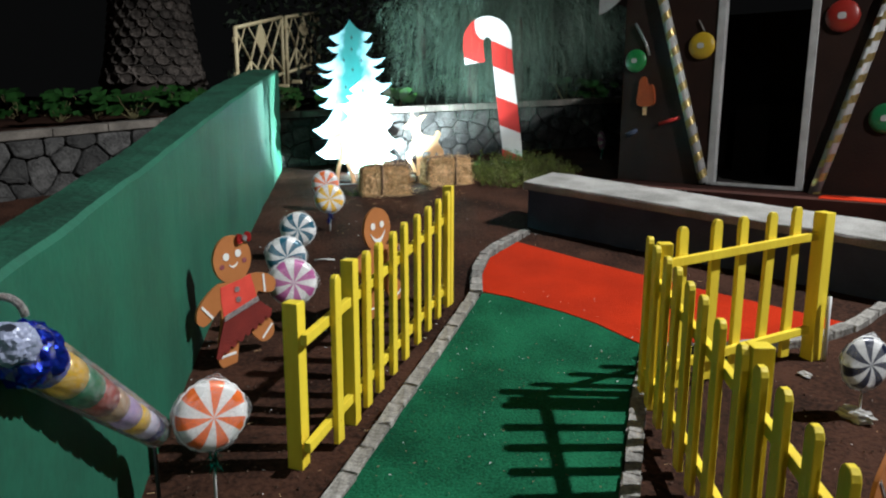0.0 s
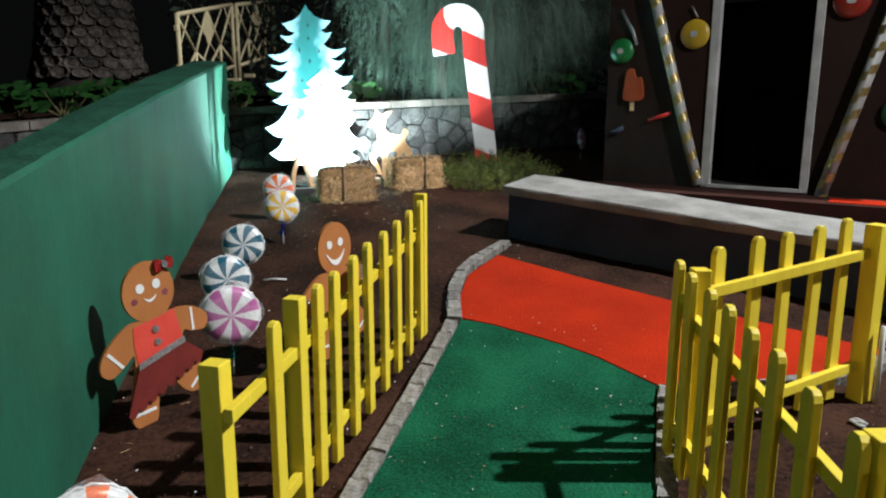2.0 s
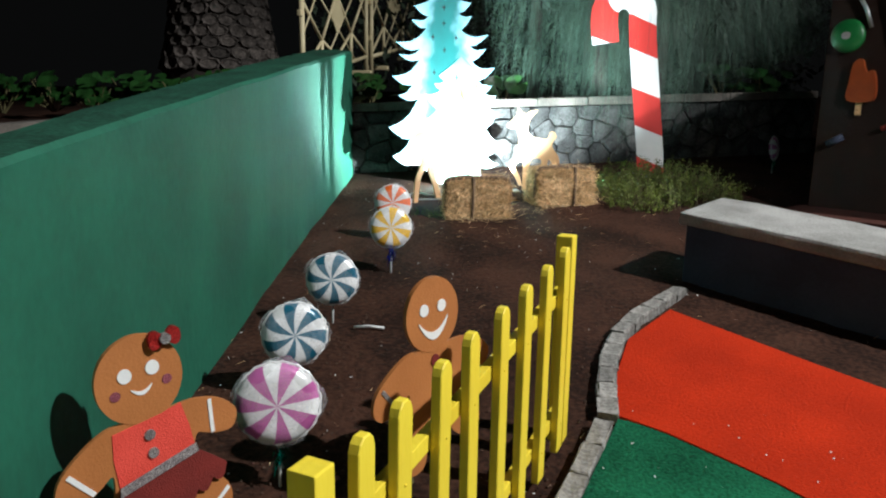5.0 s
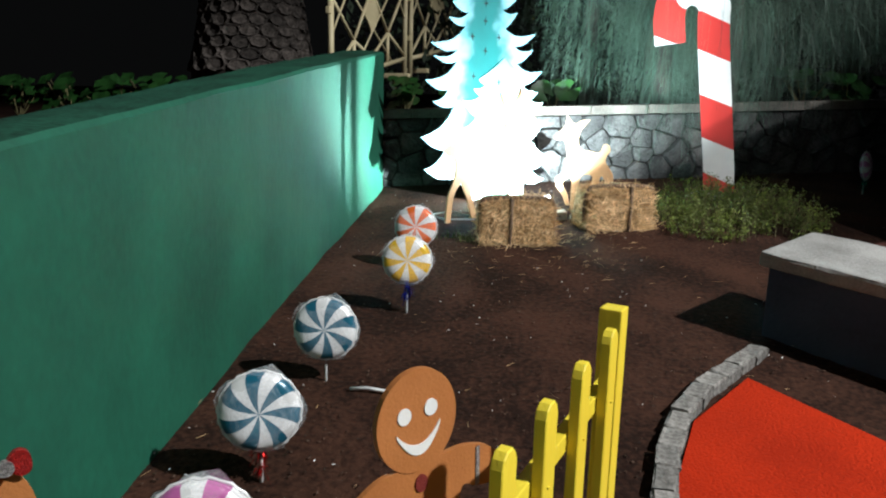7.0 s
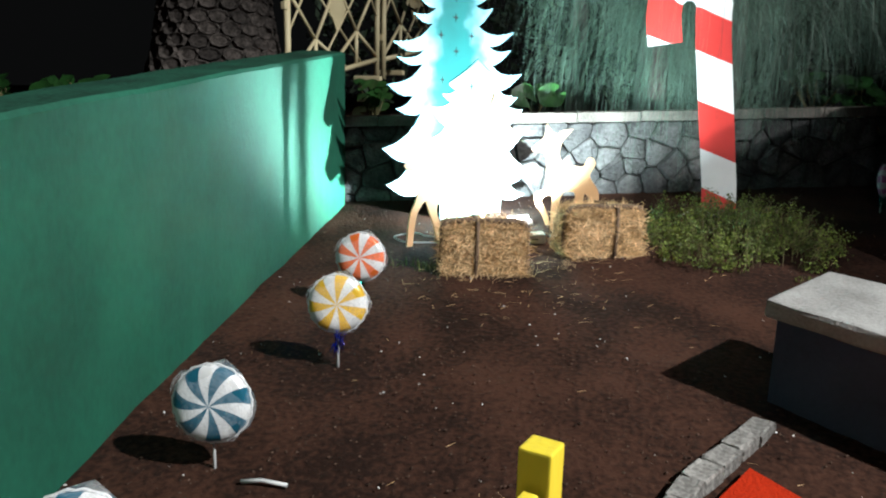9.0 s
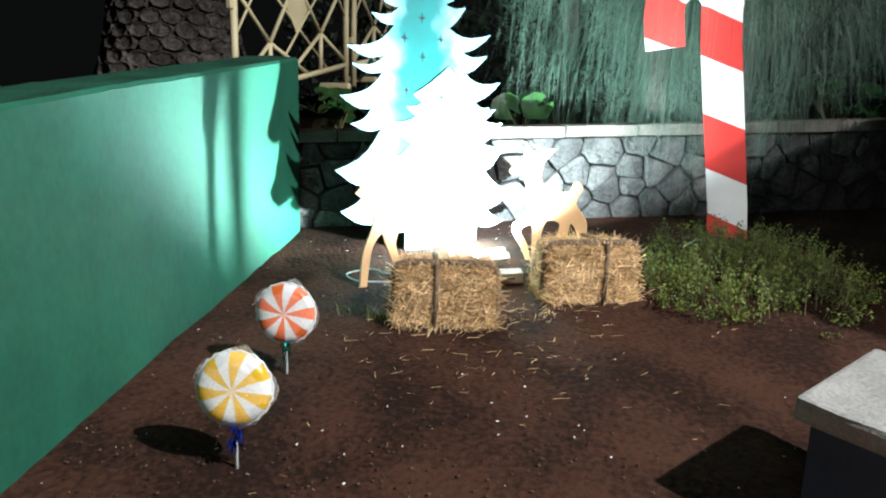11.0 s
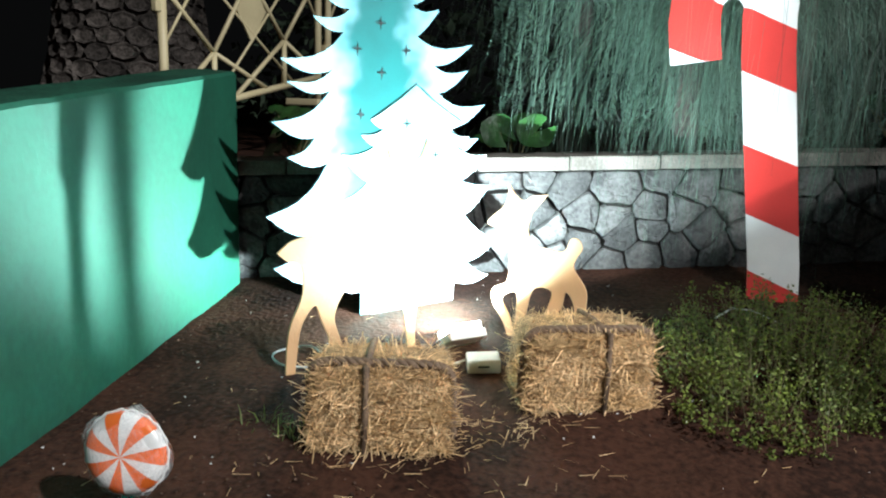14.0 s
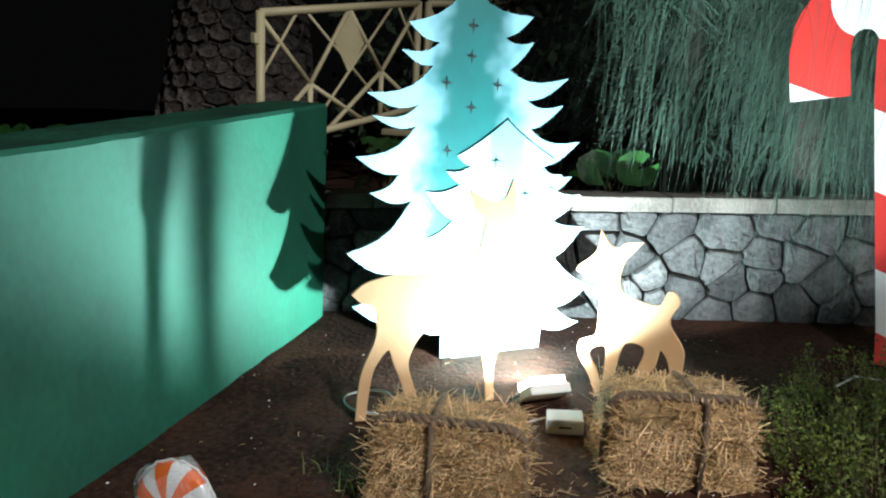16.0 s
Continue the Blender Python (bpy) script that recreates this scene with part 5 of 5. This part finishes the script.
# ---- wrapped candy stick leaning by the green wall ----
def candy_tube():
    top = thing("candy_tube", pose(-1.075, 2.5, 0.31), "clear-wrapped stick of coloured foil sweets leaning by the wall", "decoration")
    d = Vector((0.008, -0.75, 0.57))
    L = d.length
    d.normalize()
    cols = [("dark_blue", (0.01, 0.012, 0.09), 0.06), ("lilac_white", (0.55, 0.52, 0.66), 0.10), ("gold", (0.62, 0.38, 0.02), 0.09), ("lilac", (0.36, 0.26, 0.45), 0.13), ("tan", (0.35, 0.22, 0.12), 0.09), ("maroon", (0.28, 0.05, 0.04), 0.12), ("green", (0.01, 0.14, 0.06), 0.13), ("gold_b", (0.60, 0.36, 0.02), 0.13), ("blue", (0.02, 0.06, 0.45), 0.15)]
    s = 0.0
    for name, c, w in cols:
        r = 0.05 + 0.02 * s
        a, b = d * (s * L), d * ((s + w) * L)
        m = a.lerp(b, 0.5)
        part("foil_sweet", tube([a, a.lerp(b, 0.12), m, a.lerp(b, 0.88), b], [r * 0.75, r * 0.96, r, r * 0.96, r * 0.75], 16), foil(name + "_foil_sweet", c), top, "", True)
        s += w
    wr = tube([d * (-0.06 * L), d * (-0.02 * L), d * (0.3 * L), d * (0.7 * L), d * L, d * (1.05 * L)], [0.03, 0.062, 0.066, 0.072, 0.078, 0.05], 18, ends=False)
    for v in wr.verts:
        v.co += Vector((noise.noise(v.co * 30), noise.noise(v.co * 30 + Vector((9, 0, 0))), noise.noise(v.co * 30 + Vector((0, 7, 0))))) * 0.006
    w = part("clear_wrap", wr, FILM, top, "", True)
    w.visible_shadow = False
    # gathered head of crumpled blue and silver foil
    for name, c, at, r in (("crumpled_blue_foil", TINSEL["blue"], 0.97, 0.082), ("crumpled_silver_foil", foil("silver_crumple", (0.36, 0.40, 0.56)), 1.06, 0.058)):
        bm = bmesh.new()
        bmesh.ops.create_icosphere(bm, subdivisions=4, radius=r)
        for v in bm.verts:
            q = v.co * 26 + Vector((at * 9, 0, 0))
            v.co *= 1 + 0.22 * noise.noise(q) + 0.16 * abs(noise.noise(q * 2.3))
            v.co += d * (L * at)
        part(name, bm, c, top)
    loop = [d * (L * 1.10) + Vector((0.055 * math.cos(a), 0.01, 0.055 + 0.05 * math.sin(a))) for a in [2 * math.pi * k / 20 for k in range(17)]]
    part("foil_loop", tube(loop, 0.010, 6), SILVER, top, "", True)
    part("stick", tube([(0, 0, 0.0), (-0.02, 0.06, -0.50)], 0.008, 8), BLACK, top, "", True)


candy_tube()
gingerbread(1.69, 2.42, 40, False)


# ---- loose straw, twigs and pale litter ----
def scatter(name, n, where, size, width, material, label, lift=0.011):
    bm = bmesh.new()
    for k in range(n):
        x, y = where()
        a = random.uniform(0, math.pi)
        L = random.uniform(*size)
        d = Vector((math.cos(a), math.sin(a), random.uniform(-0.05, 0.15)))
        s = Vector((-d.y, d.x, 0.4)).normalized() * width * random.uniform(0.6, 1.2)
        c = Vector((x, y, ground_z(y) + lift + random.uniform(0, 0.008)))
        bm.faces.new([bm.verts.new(p) for p in (c - d * L / 2 - s, c - d * L / 2 + s, c + d * L / 2 + s * 0.7, c + d * L / 2 - s * 0.7)])
    tagged(part(name, bm, material), label, "litter", kind="stuff")


scatter("loose_straw", 380, lambda: (lambda x: (x, 8.0 + 0.62 * (x + 0.655) + random.gauss(-0.14, 0.09) if random.random() < 0.75 else random.uniform(7.2, 8.1)))(random.gauss(-0.28, 0.36)), (0.02, 0.075), 0.0010, STRAW, "loose straw fallen on the soil round the bales")
scatter("dry_twigs", 240, lambda: (random.uniform(-1.8, 2.2), random.uniform(2.6, 9.6)), (0.012, 0.05), 0.0010, STRAW, "dry twigs and straw scattered over the soil")
scatter("carpet_dirt", 260, lambda: (lambda y: (random.uniform(-0.40, 0.70) + 0.33 * (y - 2.7), y + 0.1))(random.uniform(1.5, 4.2)), (0.003, 0.012), 0.003, TWINE, "specks of soil and dry leaf on the carpet", 0.026)
scatter("carpet_fluff", 120, lambda: (lambda y: (random.uniform(-0.40, 0.80) + 0.33 * (y - 2.7), y + 0.1))(random.uniform(1.5, 5.0)), (0.004, 0.014), 0.0025, STICK, "pale fluff and paper bits on the carpet", 0.026)
scatter("pale_flecks", 420, lambda: (random.uniform(-1.9, 2.3), random.uniform(2.4, 9.8)), (0.004, 0.014), 0.003, WHITE, "pale flecks of paper and shell on the soil")
stick = part("white_stick", tube([(0, 0, 0), (0.07, 0.015, 0.006), (0.16, 0.02, 0.0)], 0.007, 6), STICK, None, "", True)
stick.matrix_world = pose(-1.03, 5.66, ground_z(5.66) + 0.014)
tagged(stick, "short white plastic stick lying on the soil", "stick")
for sx_, sy_, turn_, size_ in ((2.05, 3.34, 40, 0.055), (2.00, 3.78, 5, 0.028)):
    bm = bmesh.new()
    bmesh.ops.create_icosphere(bm, subdivisions=3, radius=size_)
    for v in bm.verts:
        v.co *= 1 + 0.6 * noise.noise(v.co * 40 + Vector((sx_ * 7, 0, 0)))
        v.co.y *= 1.5
        v.co.z *= 0.6
    scrap = part("foil_scrap", bm, foil("scrap_foil", (0.45, 0.44, 0.43)))
    scrap.matrix_world = pose(sx_, sy_, ground_z(sy_) + size_ * 0.35, 0, 0, turn_)
    tagged(scrap, "crumpled scrap of silvery wrap lying on the soil", "litter", "foil scraps")
cup = thing("golf_cup", pose(1.515, 4.70, ground_z(4.70) + 0.029, -6.8, 0, 0), "dark golf hole cup sunk in the red carpet", "golf hole")
part("rim", tube([(0.054 * math.cos(2 * math.pi * k / 20), 0.054 * math.sin(2 * math.pi * k / 20), 0) for k in range(21)], 0.004, 6), BLACK, cup, "", True)
part("hollow", board(ellipse(0, 0, 0.052, 0.052, 20), 0.002), HOLE, cup).matrix_local = pose(0, 0, 0.001, -90, 0, 0)


def soil_clods(n):
    bm_verts, faces = [], []
    for k in range(n):
        x, y = random.uniform(-1.95, 2.3), random.uniform(2.4, 10.2)
        lane = -0.5 + 0.31 * (y - 2.66)
        if lane - 0.05 < x < lane + 1.35 and y < 6.2:
            continue
        if x < -1.02 - 0.124 * (y - 0.9) or (y > 4.0 and x > 0.7 + 1.27 * (6.75 - y)):
            continue
        r = random.uniform(0.003, 0.009)
        c = Vector((x, y, ground_z(y) + 0.003))
        i = len(bm_verts)
        for d in ((1, 0, 0), (0, 1, 0), (-1, 0, 0), (0, -1, 0), (0, 0, 0.8), (0, 0, -0.6)):
            bm_verts.append(c + Vector(d) * r * random.uniform(0.6, 1.2))
        faces += [(i, i + 1, i + 4), (i + 1, i + 2, i + 4), (i + 2, i + 3, i + 4), (i + 3, i, i + 4)]
    me = bpy.data.meshes.new("soil_clods")
    me.from_pydata(bm_verts, [], faces)
    me.materials.append(CRUMB)
    tagged(new("soil_clods", me), "crumbs and clods of dark soil", "soil", kind="stuff")


soil_clods(7000)
